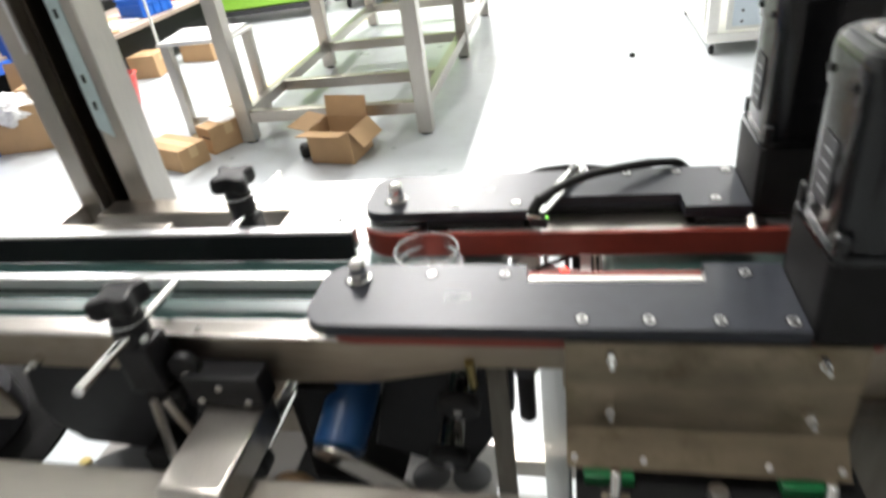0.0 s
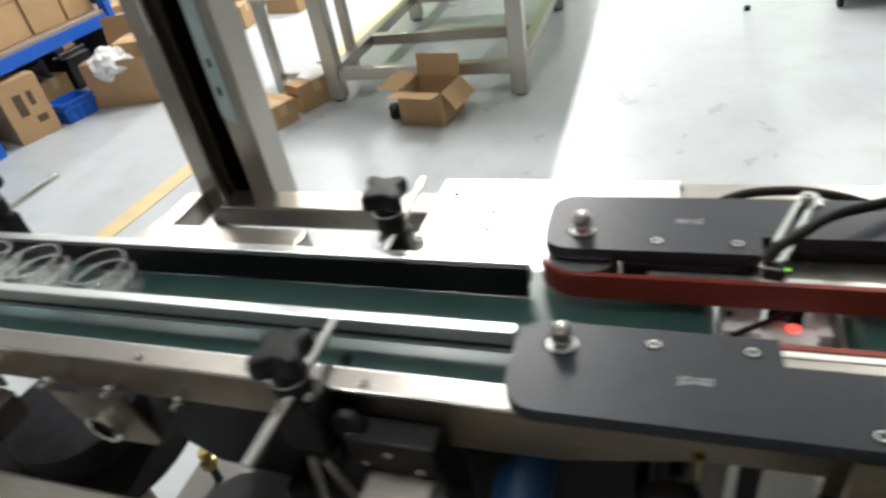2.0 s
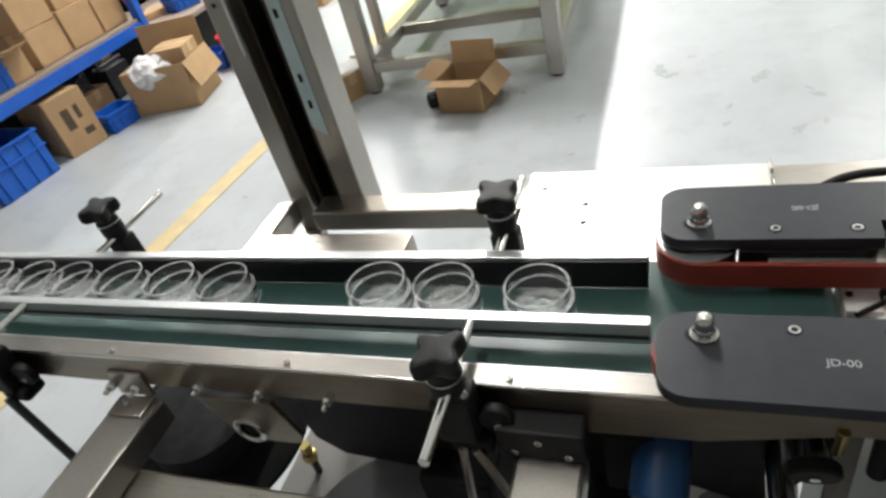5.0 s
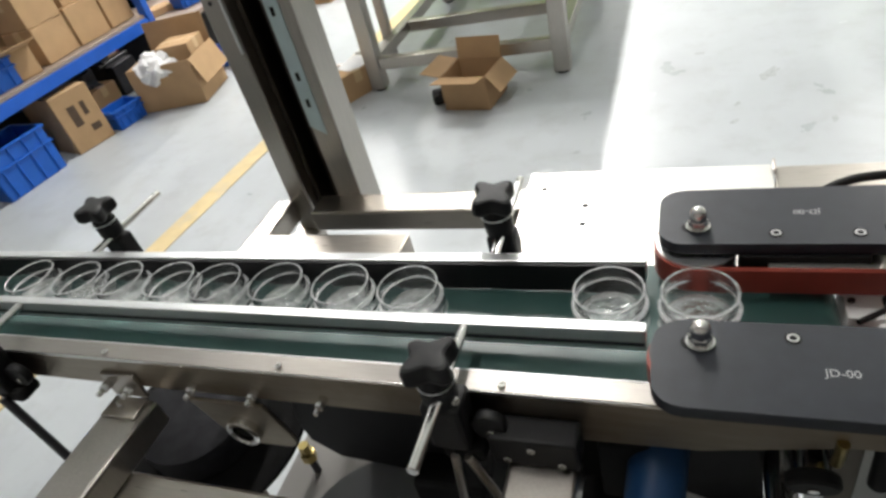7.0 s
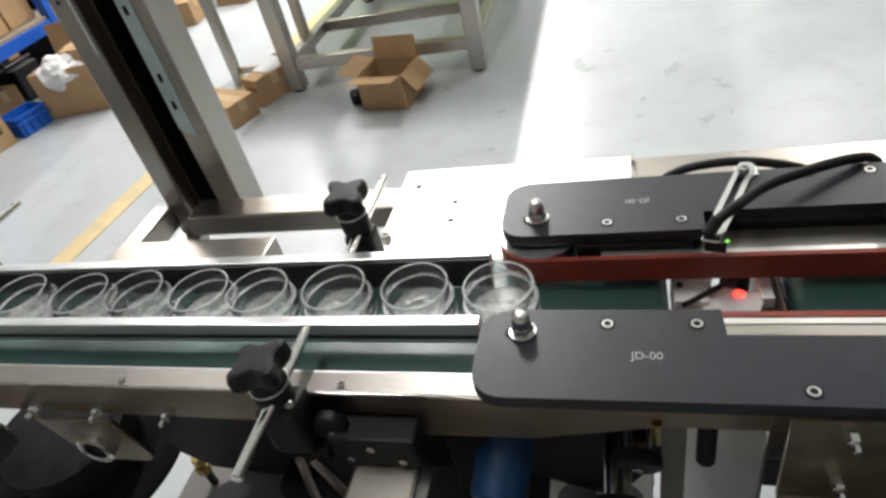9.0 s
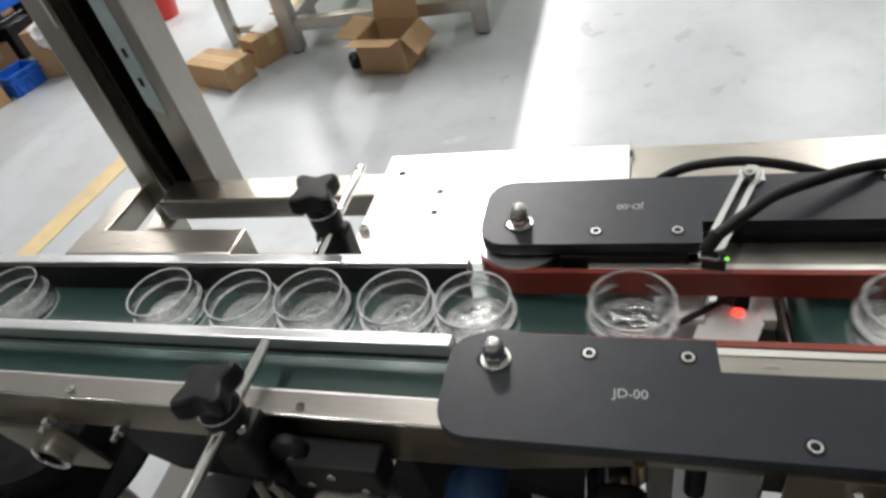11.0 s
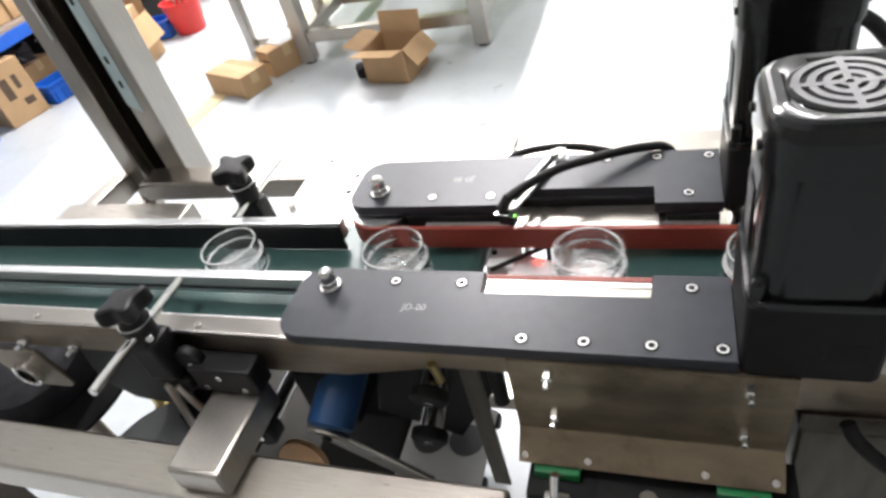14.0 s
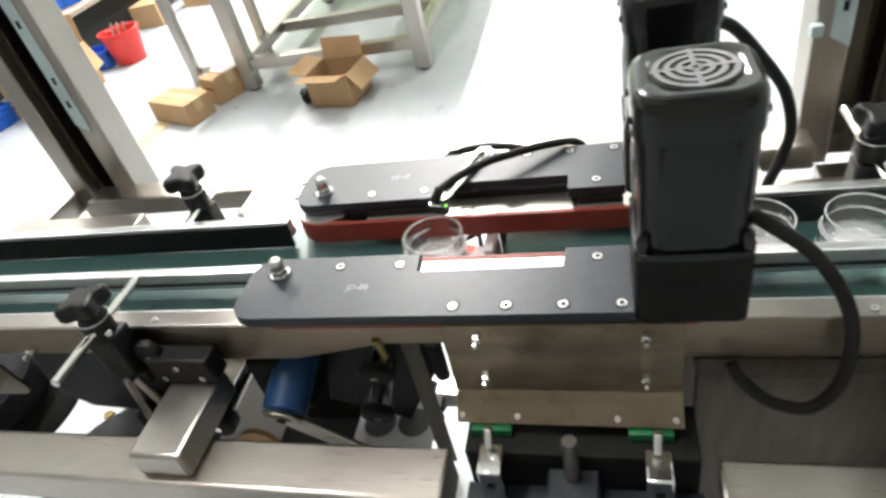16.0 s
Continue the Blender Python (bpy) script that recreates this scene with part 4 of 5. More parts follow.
# ---- drive and label web under the conveyor ----
def under_drive():
    ud = thing("belt_drive", "blue drive motor with black side plate and rollers", "belt drive")
    bm = slab([(-0.040, 0.640), (0.060, 0.600), (0.118, 0.700), (0.122, 0.806), (0.000, 0.790), (-0.012, 0.740)], -0.050, -0.030, 0.003, pose(0, 0, 0, 90))
    part("side_plate", bm, M_BLACKP, ud, "black cover plate of the drive")
    part("motor_shell", rod((-0.030, 0.010, 0.762), (-0.036, -0.056, 0.730), 0.025, 32, 0.004), M_BLUEM, ud, "blue enamelled motor shell")
    part("motor_end", rod((-0.0362, -0.0565, 0.7296), (-0.0372, -0.0625, 0.7268), 0.023, 32, 0.002), M_STEEL, ud)
    part("shaft_screw", rod((-0.0373, -0.0626, 0.7267), (-0.0378, -0.0655, 0.7252), 0.0055, 12), M_DARK, ud)
    bm = box(-0.060, 0.062, -0.011, 0.011, -0.003, 0.003, 0.002, pose(0.010, -0.060, 0.694, 90, 38, 0))
    part("torque_arm", bm, M_STEEL, ud, "flat steel torque arm")
    for x, z, y1 in ((0.080, 0.776, 0.05), (0.063, 0.706, 0.05)):
        part("roller", rod((x, y1, z + 0.028), (x, -0.038, z), 0.0135 if z > 0.73 else 0.012, 22), M_CHROME, ud, "bright roller tube")
        part("roller_collar", rod((x, -0.030, z + 0.003), (x, -0.042, z - 0.001), 0.0195, 24), M_RUBBER, ud, "black roller collar")
        part("roller_screw", rod((x, -0.0421, z - 0.0011), (x, -0.0440, z - 0.0017), 0.0045, 10), M_CHROME, ud)
    part("idler_shaft", rod((-0.140, 0.105, 0.690), (-0.140, -0.034, 0.690), 0.0095, 20), M_CHROME, ud, "bright idler shaft")
    part("idler_collar", rod((-0.140, -0.030, 0.690), (-0.140, -0.052, 0.690), 0.0185, 24, 0.003), M_RUBBER, ud, "black idler collar")
    part("idler_screw", rod((-0.140, -0.0521, 0.690), (-0.140, -0.0545, 0.690), 0.005, 6), M_CHROME, ud)
    part("hanging_bolt", rod((0.136, 0.002, 0.812), (0.136, 0.0, 0.726), 0.0080, 16, 0.002), M_RUBBER, ud, "black hanging bolt")
    part("bolt_collar", rod((0.136, 0.002, 0.800), (0.136, 0.002, 0.784), 0.0125, 6), M_DARK, ud)
    part("adjust_bolt", rod((0.094, -0.030, 0.795), (0.094, -0.036, 0.828), 0.0042, 12), M_BRASS, ud)
    part("support_strap", box(0.100, 0.120, -0.003, 0.001, 0.560, 0.804, 0.001), M_CHAN, ud, "narrow steel support strap")
    part("gusset_plate", box(-0.104, 0.104, -0.002, 0.002, 0.30, 0.800, 0.001, pose(0.155, 0.078, 0, 0, 0, 100.5)), M_GUSSET, ud, "dull grey side plate of the labelling unit")
    part("belt_guard", box(-0.083, -0.025, -0.022, 0.10, 0.690, 0.775, 0.004), M_GEAR, ud, "black guard box")
    part("pulley_disc", lathe([(0, 0), (0.030, 0), (0.030, 0.008), (0.010, 0.012), (0, 0.012)], 28, pose(-0.100, -0.050, 0.650, 75)), mat("orange_brown_disc", (0.55, 0.33, 0.16), 0.5, vary=0.1, scale=30), ud, "orange-brown disc")


under_drive()


def label_web():
    lw = thing("label_web", "white backing paper running through the labelling unit", "label web")
    part("web", box(-0.010, 0.096, -0.030, 0.072, 0.5990, 0.6000, 0.0), M_PAPER, lw)
    for x, y in ((0.020, 0.024), (0.066, 0.026)):
        part("printed_round", lathe([(0, 0), (0.0215, 0), (0.0215, 0.0003), (0, 0.0003)], 32, pose(x, y, 0.6001)), M_GREYP, lw, "grey round label on the web")
    part("web_roller", rod((-0.012, -0.022, 0.588), (0.098, -0.022, 0.588), 0.010, 18), M_DARK, lw)
    part("web_roller", rod((-0.012, 0.064, 0.588), (0.098, 0.064, 0.588), 0.010, 18), M_DARK, lw)


label_web()


def waste_reel():
    wr = thing("waste_reel", "dark reel lying low under the conveyor", "reel")
    part("flange", lathe([(0, 0), (0.150, 0), (0.152, 0.002), (0.150, 0.006), (0.04, 0.007), (0, 0.007)], 56, pose(-0.672, 0.062, 0.575, 6, 4, 0)), M_GEAR, wr, "dark grey flange")
    part("wound_core", lathe([(0, 0), (0.085, 0), (0.085, 0.050), (0, 0.050)], 40, pose(-0.672, 0.062, 0.583, 6, 4, 0)), M_DARK, wr)
    part("spindle", rod((-0.672, 0.063, 0.575), (-0.672, 0.063, 0.0), 0.014), M_STEEL, wr)


waste_reel()


def reel():
    re = thing("label_reel", "grey plastic reel disc low under the conveyor", "reel")
    part("flange", lathe([(0, 0), (0.108, 0), (0.110, 0.002), (0.108, 0.005), (0.03, 0.006), (0, 0.006)], 56, pose(-0.325, -0.070, 0.600, 4, -2, 0)), M_GREYP, re, "grey translucent flange")
    part("hub", lathe([(0, 0), (0.026, 0), (0.026, 0.03), (0, 0.03)], 28, pose(-0.325, -0.070, 0.606, 4, -2, 0)), M_BLACKP, re)
    part("spindle", rod((-0.325, -0.070, 0.600), (-0.325, -0.070, 0.0), 0.012), M_STEEL, re)


reel()


def drip_pan():
    dp = thing("black_guard_pan", "curved black plastic guard under the near rail", "guard pan")
    out = [(-0.422, 0.779), (-0.24, 0.779), (-0.250, 0.650), (-0.30, 0.630), (-0.40, 0.640), (-0.432, 0.668), (-0.438, 0.700)]
    part("pan", slab(out[::-1], -0.035, -0.010, 0.003, pose(0, 0, 0, 90)), M_BLACKP, dp)
    part("hanging_plate", box(-0.420, -0.30, 0.064, 0.070, 0.625, 0.7795, 0.001), M_BLACKP, dp, "black plate hanging under the belt bed")
    part("box_body", box(-0.285, -0.20, -0.030, 0.05, 0.60, 0.6755, 0.006), M_GEAR, dp)


drip_pan()


# ---- cartons, crates and benches across the hall ----
def carton(name, label, w, d, h, m, tape=True, prints=(), material=None):
    c = thing(name, label, "cardboard box", m, "cartons")
    part("body", box(-w / 2, w / 2, -d / 2, d / 2, 0.001, h, 0.004), material or M_CARD, c)
    if tape:
        part("tape", box(-w / 2 - 0.0006, w / 2 + 0.0006, -0.024, 0.024, h - 0.06, h + 0.0008, 0.0), M_TAPE, c)
        part("flap_seam", box(-w / 2 + 0.003, w / 2 - 0.003, -0.0012, 0.0012, h + 0.0006, h + 0.0012, 0.0), M_CARDIN, c)
    for x, z, pw, ph in prints:
        part("print_bar", box(x - pw / 2, x + pw / 2, -d / 2 - 0.0010, -d / 2 - 0.0004, z - ph / 2, z + ph / 2), M_PRINT, c)
    return c


def open_carton(label, w, d, h, m, flaps):
    """flaps: the lean from level, in degrees, of the front, right, back and left flap."""
    c = thing("open_carton", label, "cardboard box", m, "cartons")
    t = 0.004
    part("base", box(-w / 2, w / 2, -d / 2, d / 2, 0.001, 0.001 + t), M_CARDIN, c)
    part("wall", box(-w / 2, w / 2, -d / 2, -d / 2 + t, 0.006, h), M_CARD, c)
    part("wall", box(-w / 2, w / 2, d / 2 - t, d / 2, 0.006, h), M_CARD, c)
    part("wall", box(-w / 2, -w / 2 + t, -d / 2 + t, d / 2 - t, 0.006, h), M_CARD, c)
    part("wall", box(w / 2 - t, w / 2, -d / 2 + t, d / 2 - t, 0.006, h), M_CARD, c)
    fl = min(w, d) * 0.46
    for i, a in enumerate(flaps):
        if a is None:
            continue
        ln, off = (w, d / 2) if i in (0, 2) else (d, w / 2)
        turn = pose(0, 0, h, 0, 0, (0, 90, 180, 270)[i]) @ Matrix.Translation((0, -off, 0)) @ pose(0, 0, 0, -a)
        part("flap", box(-ln / 2 + 0.003, ln / 2 - 0.003, -fl, 0, 0, t, 0.001, turn), M_CARD, c)
    return c


def cartons():
    open_carton("open brown cardboard box with spread flaps beside the table", 0.228, 0.215, 0.160, pose(-0.940, 2.305, 0, 0, 0, -9), (8, -50, 80, 12))
    tool = thing("hand_tool", "black cordless tool lying beside the open box", "hand tool", pose(-1.125, 2.300, 0, 0, 0, 20))
    part("tool_body", box(-0.03, 0.04, -0.03, 0.03, 0.0, 0.07, 0.015), M_BLACKP, tool)
    part("tool_nose", rod((0.0, -0.03, 0.05), (0.0, -0.07, 0.05), 0.018, 16), M_GEAR, tool)
    carton("carton", "closed brown cardboard box lying on the floor", 0.31, 0.17, 0.118, pose(-1.835, 2.285, 0, 0, 0, -22))
    c = carton("carton", "closed cardboard box with a dark mark at the table leg", 0.125, 0.235, 0.142, pose(-1.665, 2.500, 0, 0, 0, -29), True, ((0.02, 0.09, 0.07, 0.012),))
    part("loose_sheet", box(-0.06, 0.06, -0.06, 0.10, 0, 0.004, 0.0, pose(-0.01, 0.03, 0.146, 4, 6, 12)), M_BAG, c)
    # beside and under the rack
    big = open_carton("large open cardboard box holding a white plastic bag", 0.42, 0.36, 0.27, pose(-2.985, 2.730, 0, 0, 0, 12), (None, -72, 80, None))
    carton("carton", "brown cardboard box with dark printed marks before the rack", 0.24, 0.36, 0.34, pose(-3.405, 2.190, 0, 0, 0, 76), False, ((-0.03, 0.20, 0.05, 0.12), (0.04, 0.22, 0.03, 0.08), (0.05, 0.10, 0.06, 0.04)))
    bag = thing("plastic_bag", "crumpled white plastic bag in the open box", "plastic bag", pose(-3.01, 2.62, 0.235))
    bm = bmesh.new()
    bmesh.ops.create_icosphere(bm, subdivisions=4, radius=1.0)
    for v in bm.verts:
        n = noise.noise(v.co * 2.3) * 0.28 + noise.noise(v.co * 6.0) * 0.12
        v.co = Vector((v.co.x * 0.135, v.co.y * 0.12, v.co.z * 0.095)) * (1 + n)
    part("bag_film", bm, M_BAG, bag)
    inner = carton("carton", "smaller cardboard box tucked in the large open box", 0.22, 0.20, 0.26, pose(-2.90, 2.76, 0.08, 0, 0, 12))
    for x, y, w, d, h, a in ((-3.08, 4.02, 0.24, 0.22, 0.17, 8), (-2.80, 4.42, 0.30, 0.26, 0.21, -6), (-3.55, 2.52, 0.30, 0.22, 0.20, 0), (-3.46, 1.22, 0.30, 0.32, 0.24, 80)):
        carton("carton", "brown cardboard box standing on the floor", w, d, h, pose(x, y, 0, 0, 0, a))
    # stacked on the rack shelf
    z = 0.462
    for x, y, w, d, h, up, a in ((-3.45, 2.36, 0.26, 0.22, 0.20, 0, 4), (-3.45, 2.63, 0.24, 0.24, 0.22, 0, -3), (-3.45, 2.36, 0.25, 0.22, 0.17, 0.20, 0), (-3.47, 2.64, 0.24, 0.22, 0.17, 0.22, 5), (-3.44, 2.88, 0.22, 0.20, 0.19, 0, 2),
                                 (-3.46, 2.88, 0.22, 0.20, 0.14, 0.19, -4), (-3.48, 1.55, 0.30, 0.25, 0.26, 0, 2), (-3.80, 2.30, 0.25, 0.25, 0.32, 0, 0), (-3.80, 2.70, 0.25, 0.25, 0.36, 0, 0)):
        carton("carton", "brown cardboard box stacked on the blue rack", w, d, h, pose(x, y, z + up + 0.001, 0, 0, 90 + a))
    open_carton("half open cardboard box on the blue rack shelf", 0.22, 0.22, 0.15, pose(-3.43, 2.06, z, 0, 0, 84), (20, None, 40, -30))
    pk = thing("parcel", "white wrapped parcel on top of the stacked boxes", "parcel", pose(-3.45, 2.50, z + 0.372, 0, 0, 12))
    part("wrap", box(-0.13, 0.13, -0.10, 0.10, 0.02, 0.09, 0.02), M_BAG, pk)


cartons()


def crate(name, w, d, h, m, label):
    c = thing(name, label, "crate", m, "blue crates")
    t = 0.006
    part("base", box(-w / 2, w / 2, -d / 2, d / 2, 0.0, t), M_BLUE, c)
    for s in (-1, 1):
        part("side", box(-w / 2, w / 2, s * d / 2 - t / 2, s * d / 2 + t / 2, t, h, 0.001), M_BLUE, c)
        part("end", box(s * w / 2 - t / 2, s * w / 2 + t / 2, -d / 2 + t, d / 2 - t, t, h, 0.001), M_BLUE, c)
        for zz in (h - 0.012, h * 0.62):
            part("rim", box(-w / 2 - 0.010, w / 2 + 0.010, s * (d / 2 + 0.008) - 0.006, s * (d / 2 + 0.008) + 0.006, zz, zz + 0.010, 0.002), M_BLUE, c)
            part("rim", box(s * (w / 2 + 0.008) - 0.006, s * (w / 2 + 0.008) + 0.006, -d / 2, d / 2, zz, zz + 0.010, 0.002), M_BLUE, c)
        for k in range(4):
            x = -w / 2 + w * (k + 0.5) / 4
            part("rib", box(x - 0.005, x + 0.005, s * (d / 2 + 0.006) - 0.006, s * (d / 2 + 0.006) + 0.006, 0.004, h - 0.014, 0.001), M_BLUE, c)
    return c


crate("stacking_crate", 0.36, 0.27, 0.26, pose(-3.42, 1.755, 0, 0, 0, 84), "ribbed blue plastic stacking crate on the floor")
crate("stacking_crate", 0.20, 0.15, 0.12, pose(-3.235, 2.415, 0, 0, 0, 80), "small blue plastic bin between the boxes")
crate("stacking_crate", 0.20, 0.15, 0.12, pose(-3.02, 3.22, 0, 0, 0, 10), "small blue plastic bin behind the red bucket")
crate("stacking_crate", 0.20, 0.15, 0.12, pose(-3.30, 3.48, 0.364, 0, 0, 70), "small blue plastic bin on the low bench")
crate("stacking_crate", 0.34, 0.24, 0.15, pose(-3.30, 4.55, 0.364, 0, 0, 80), "blue plastic bin on the low bench")
crate("stacking_crate", 0.34, 0.24, 0.15, pose(-3.45, 1.86, 0.462, 0, 0, 85), "blue plastic bin on the rack shelf")


def rack():
    r = thing("storage_rack", "blue painted storage rack with a low wooden shelf", "storage rack")
    for x in (-3.28, -4.05):
        for y in (0.70, 3.02):
            part("upright", box(x - 0.03, x + 0.03, y - 0.025, y + 0.025, 0.0, 2.0, 0.003), M_RACK, r)
        part("beam", box(x - 0.022, x + 0.022, 0.726, 2.994, 0.372, 0.440, 0.003), M_RACK, r, "blue shelf beam")
        part("beam", box(x - 0.022, x + 0.022, 0.726, 2.994, 1.20, 1.27, 0.003), M_RACK, r, "blue shelf beam")
    part("shelf_board", box(-4.06, -3.27, 0.73, 2.99, 0.4405, 0.461, 0.002), M_WOOD, r, "brown shelf board")
    part("shelf_board", box(-4.06, -3.27, 0.73, 2.99, 1.2705, 1.290, 0.002), M_WOOD, r, "brown shelf board")
    part("brace", rod((-3.30, 3.06, 0.36), (-3.52, 3.06, 1.10), 0.014), M_BUCKET, r, "red painted brace bar")
    rng = random.Random(4)
    for i in range(34):
        x, y, z = rng.uniform(-3.95, -3.34), rng.uniform(0.8, 2.95), 0.0
        w, d, h = rng.uniform(0.04, 0.11), rng.uniform(0.05, 0.14), rng.uniform(0.04, 0.28)
        if y < 2.3 and x > -3.62:
            x -= 0.3
        ma = rng.choice([M_GEAR, M_DARK, M_DARK, M_GEAR, M_RUBBER, M_BLACKP])
        p = thing("spare_part", "dark machine part stored under the rack", "machine part", pose(x, y, z, 0, 0, rng.uniform(0, 180)), "stored parts")
        part("casting", box(-w, w, -d, d, 0, h, 0.012), ma, p)
        part("shaft", rod((0, -d * 1.3, h + 0.012), (0, d * 1.3, h + 0.012), 0.012, 12), M_CHROME if i % 4 == 0 else M_DARK, p)


rack()


def back_shelf():
    b = thing("back_shelf", "dark steel shelf unit crowded with boxes behind the bench", "shelf unit")
    for x in (-4.55, -4.05):
        for y in (3.12, 5.60):
            part("upright", box(x - 0.02, x + 0.02, y - 0.02, y + 0.02, 0, 1.7, 0.002), M_DARK, b)
    for z in (0.10, 0.55, 1.0, 1.45):
        part("shelf", box(-4.56, -4.04, 3.141, 5.579, z, z + 0.02, 0.002), M_DARK, b)
    part("back_sheet", box(-4.60, -4.575, 3.10, 5.62, 0.05, 1.70, 0.002), M_GEAR, b)
    rng = random.Random(31)
    for z in (0.12, 0.57, 1.02):
        y = 3.3
        while y < 5.4:
            w = rng.uniform(0.12, 0.26)
            ma = rng.choice([M_CARD, M_CARD, M_BLUE, M_GEAR, M_BUCKET, M_PAPER, M_CARD])
            p = thing("stored_box", "box stored on the dark shelf unit", "box", pose(-4.27, y + w / 2, z + 0.001, 0, 0, rng.uniform(-6, 6)), "stored boxes")
            part("body", box(-0.15, 0.15, -w / 2, w / 2, 0, rng.uniform(0.12, 0.34), 0.006), ma, p)
            y += w + rng.uniform(0.03, 0.10)


back_shelf()


def low_bench():
    b = thing("low_bench", "low brown-topped workbench cluttered with parts", "workbench")
    part("top", box(-3.95, -3.10, 3.20, 5.40, 0.330, 0.362, 0.003), M_WOOD, b, "worn brown bench top")
    # solid black block in place of the shaded hollow below the top
    part("recess_shade", box(-3.90, -3.16, 3.24, 5.36, 0.06, 0.3298, 0.003), M_GEAR, b, "black block standing in for the shade under the bench")
    for x in (-3.88, -3.17):
        for y in (3.25, 5.33):
            part("leg", box(x - 0.02, x + 0.02, y - 0.02, y + 0.02, 0.0, 0.06), M_DARK, b)
    rng = random.Random(9)
    for i in range(16):
        x, y = rng.uniform(-3.75, -3.2), 3.35 + i * 0.15
        p = thing("bench_item", "loose sheet or tool lying on the low bench", "bench clutter", pose(x, y, 0.363, 0, 0, rng.uniform(0, 180)), "bench clutter")
        ma = rng.choice([M_BUCKET, M_CARD, M_PAPER, M_GEAR, M_WOOD, M_DARK, M_ALU])
        part("sheet", box(-rng.uniform(0.06, 0.16), 0.12, -0.08, 0.08, 0, rng.uniform(0.01, 0.06), 0.004), ma, p)


low_bench()


def bucket():
    b = thing("bucket", "red plastic tapered bucket on the floor", "bucket", pose(-2.80, 3.26, 0))
    part("shell", lathe([(0, 0.0), (0.094, 0.0), (0.098, 0.004), (0.130, 0.205), (0.137, 0.208), (0.137, 0.216), (0.127, 0.216), (0.094, 0.010), (0, 0.010)], 40), M_BUCKET, b)
    hoop = [(0.135 * math.cos(a), 0.135 * math.sin(a) * 0.9 - 0.02, 0.213 + 0.012 * math.sin(2 * a)) for a in [math.pi * k / 8 for k in range(9)]]
    part("handle", pipe(hoop, 0.004, 8, 4), M_CHROME, b)
    for i in range(3):
        part("offcut", rod((-0.06 + 0.05 * i, -0.05, 0.02), (-0.08 + 0.05 * i, 0.06, 0.245), 0.007, 10), M_STEEL, b)


bucket()


def steel_table():
    t = thing("steel_table", "welded stainless tube table frame with low stretchers", "table frame")
    xs, ys = (-1.532, -0.562), (2.535, 3.86)
    w = 0.038
    for x in xs:
        for y in (*ys, 5.05):
            part("leg", box(x - w, x + w, y - w, y + w, 0.012, 0.86, 0.004), M_STEELV, t)
            part("foot", lathe([(0, 0), (0.03, 0), (0.03, 0.006), (0.012, 0.012), (0, 0.012)], 16, pose(x, y, 0)), M_DARK, t)
        part("side_stretcher", box(x - 0.027, x + 0.027, ys[0] + w, ys[1] - w, 0.115, 0.175, 0.004), M_STEELV, t)
        part("side_stretcher", box(x - 0.027, x + 0.027, ys[1] + w, 5.05 - w, 0.115, 0.175, 0.004), M_STEELV, t)
        part("top_rail", box(x - 0.03, x + 0.03, ys[0] + w, 5.05 - w, 0.80, 0.86, 0.004), M_STEELV, t)
    for y in (ys[0], 3.05, ys[1], 5.05):
        e = w if y != 3.05 else 0.027
        part("cross_stretcher", box(xs[0] + e, xs[1] - e, y - 0.027, y + 0.027, 0.112, 0.172, 0.004), M_STEEL, t)
        part("top_cross_rail", box(xs[0] + e, xs[1] - e, y - 0.03, y + 0.03, 0.798, 0.858, 0.004), M_STEEL, t)
    part("table_top", box(-1.60, -0.495, 2.47, 5.12, 0.8605, 0.872, 0.002), M_SHEET, t, "plain stainless top")
    return t


steel_table()


def small_stand():
    s = thing("small_stand", "small stainless tube stand with a pale sheet on top", "stand")
    for x, y in ((-1.968, 2.70), (-1.60, 2.92)):
        part("leg", box(x - 0.025, x + 0.025, y - 0.025, y + 0.025, 0.0, 0.50, 0.003), M_STEELV, s)
    part("stretcher", box(-1.942, -1.600, 2.705, 2.735, 0.055, 0.090, 0.003), M_STEEL, s)
    part("top_tray", box(-2.00, -1.572, 2.66, 2.96, 0.5005, 0.515, 0.002), M_SHEET, s)
    part("sheet", box(-0.19, 0.19, -0.15, 0.15, 0, 0.006, 0.0, pose(-1.79, 2.81, 0.519, 1, 1, 4)), M_BAG, s, "pale plastic sheet")
    part("pole", rod((-2.0, 2.69, 0.50), (-2.06, 2.80, 1.05), 0.007), M_WHITE, s)
    part("clip", box(-0.02, 0.02, -0.02, 0.02, 0, 0.06, 0.004, pose(-1.70, 2.72, 0.0905)), M_WHITE, s)


small_stand()


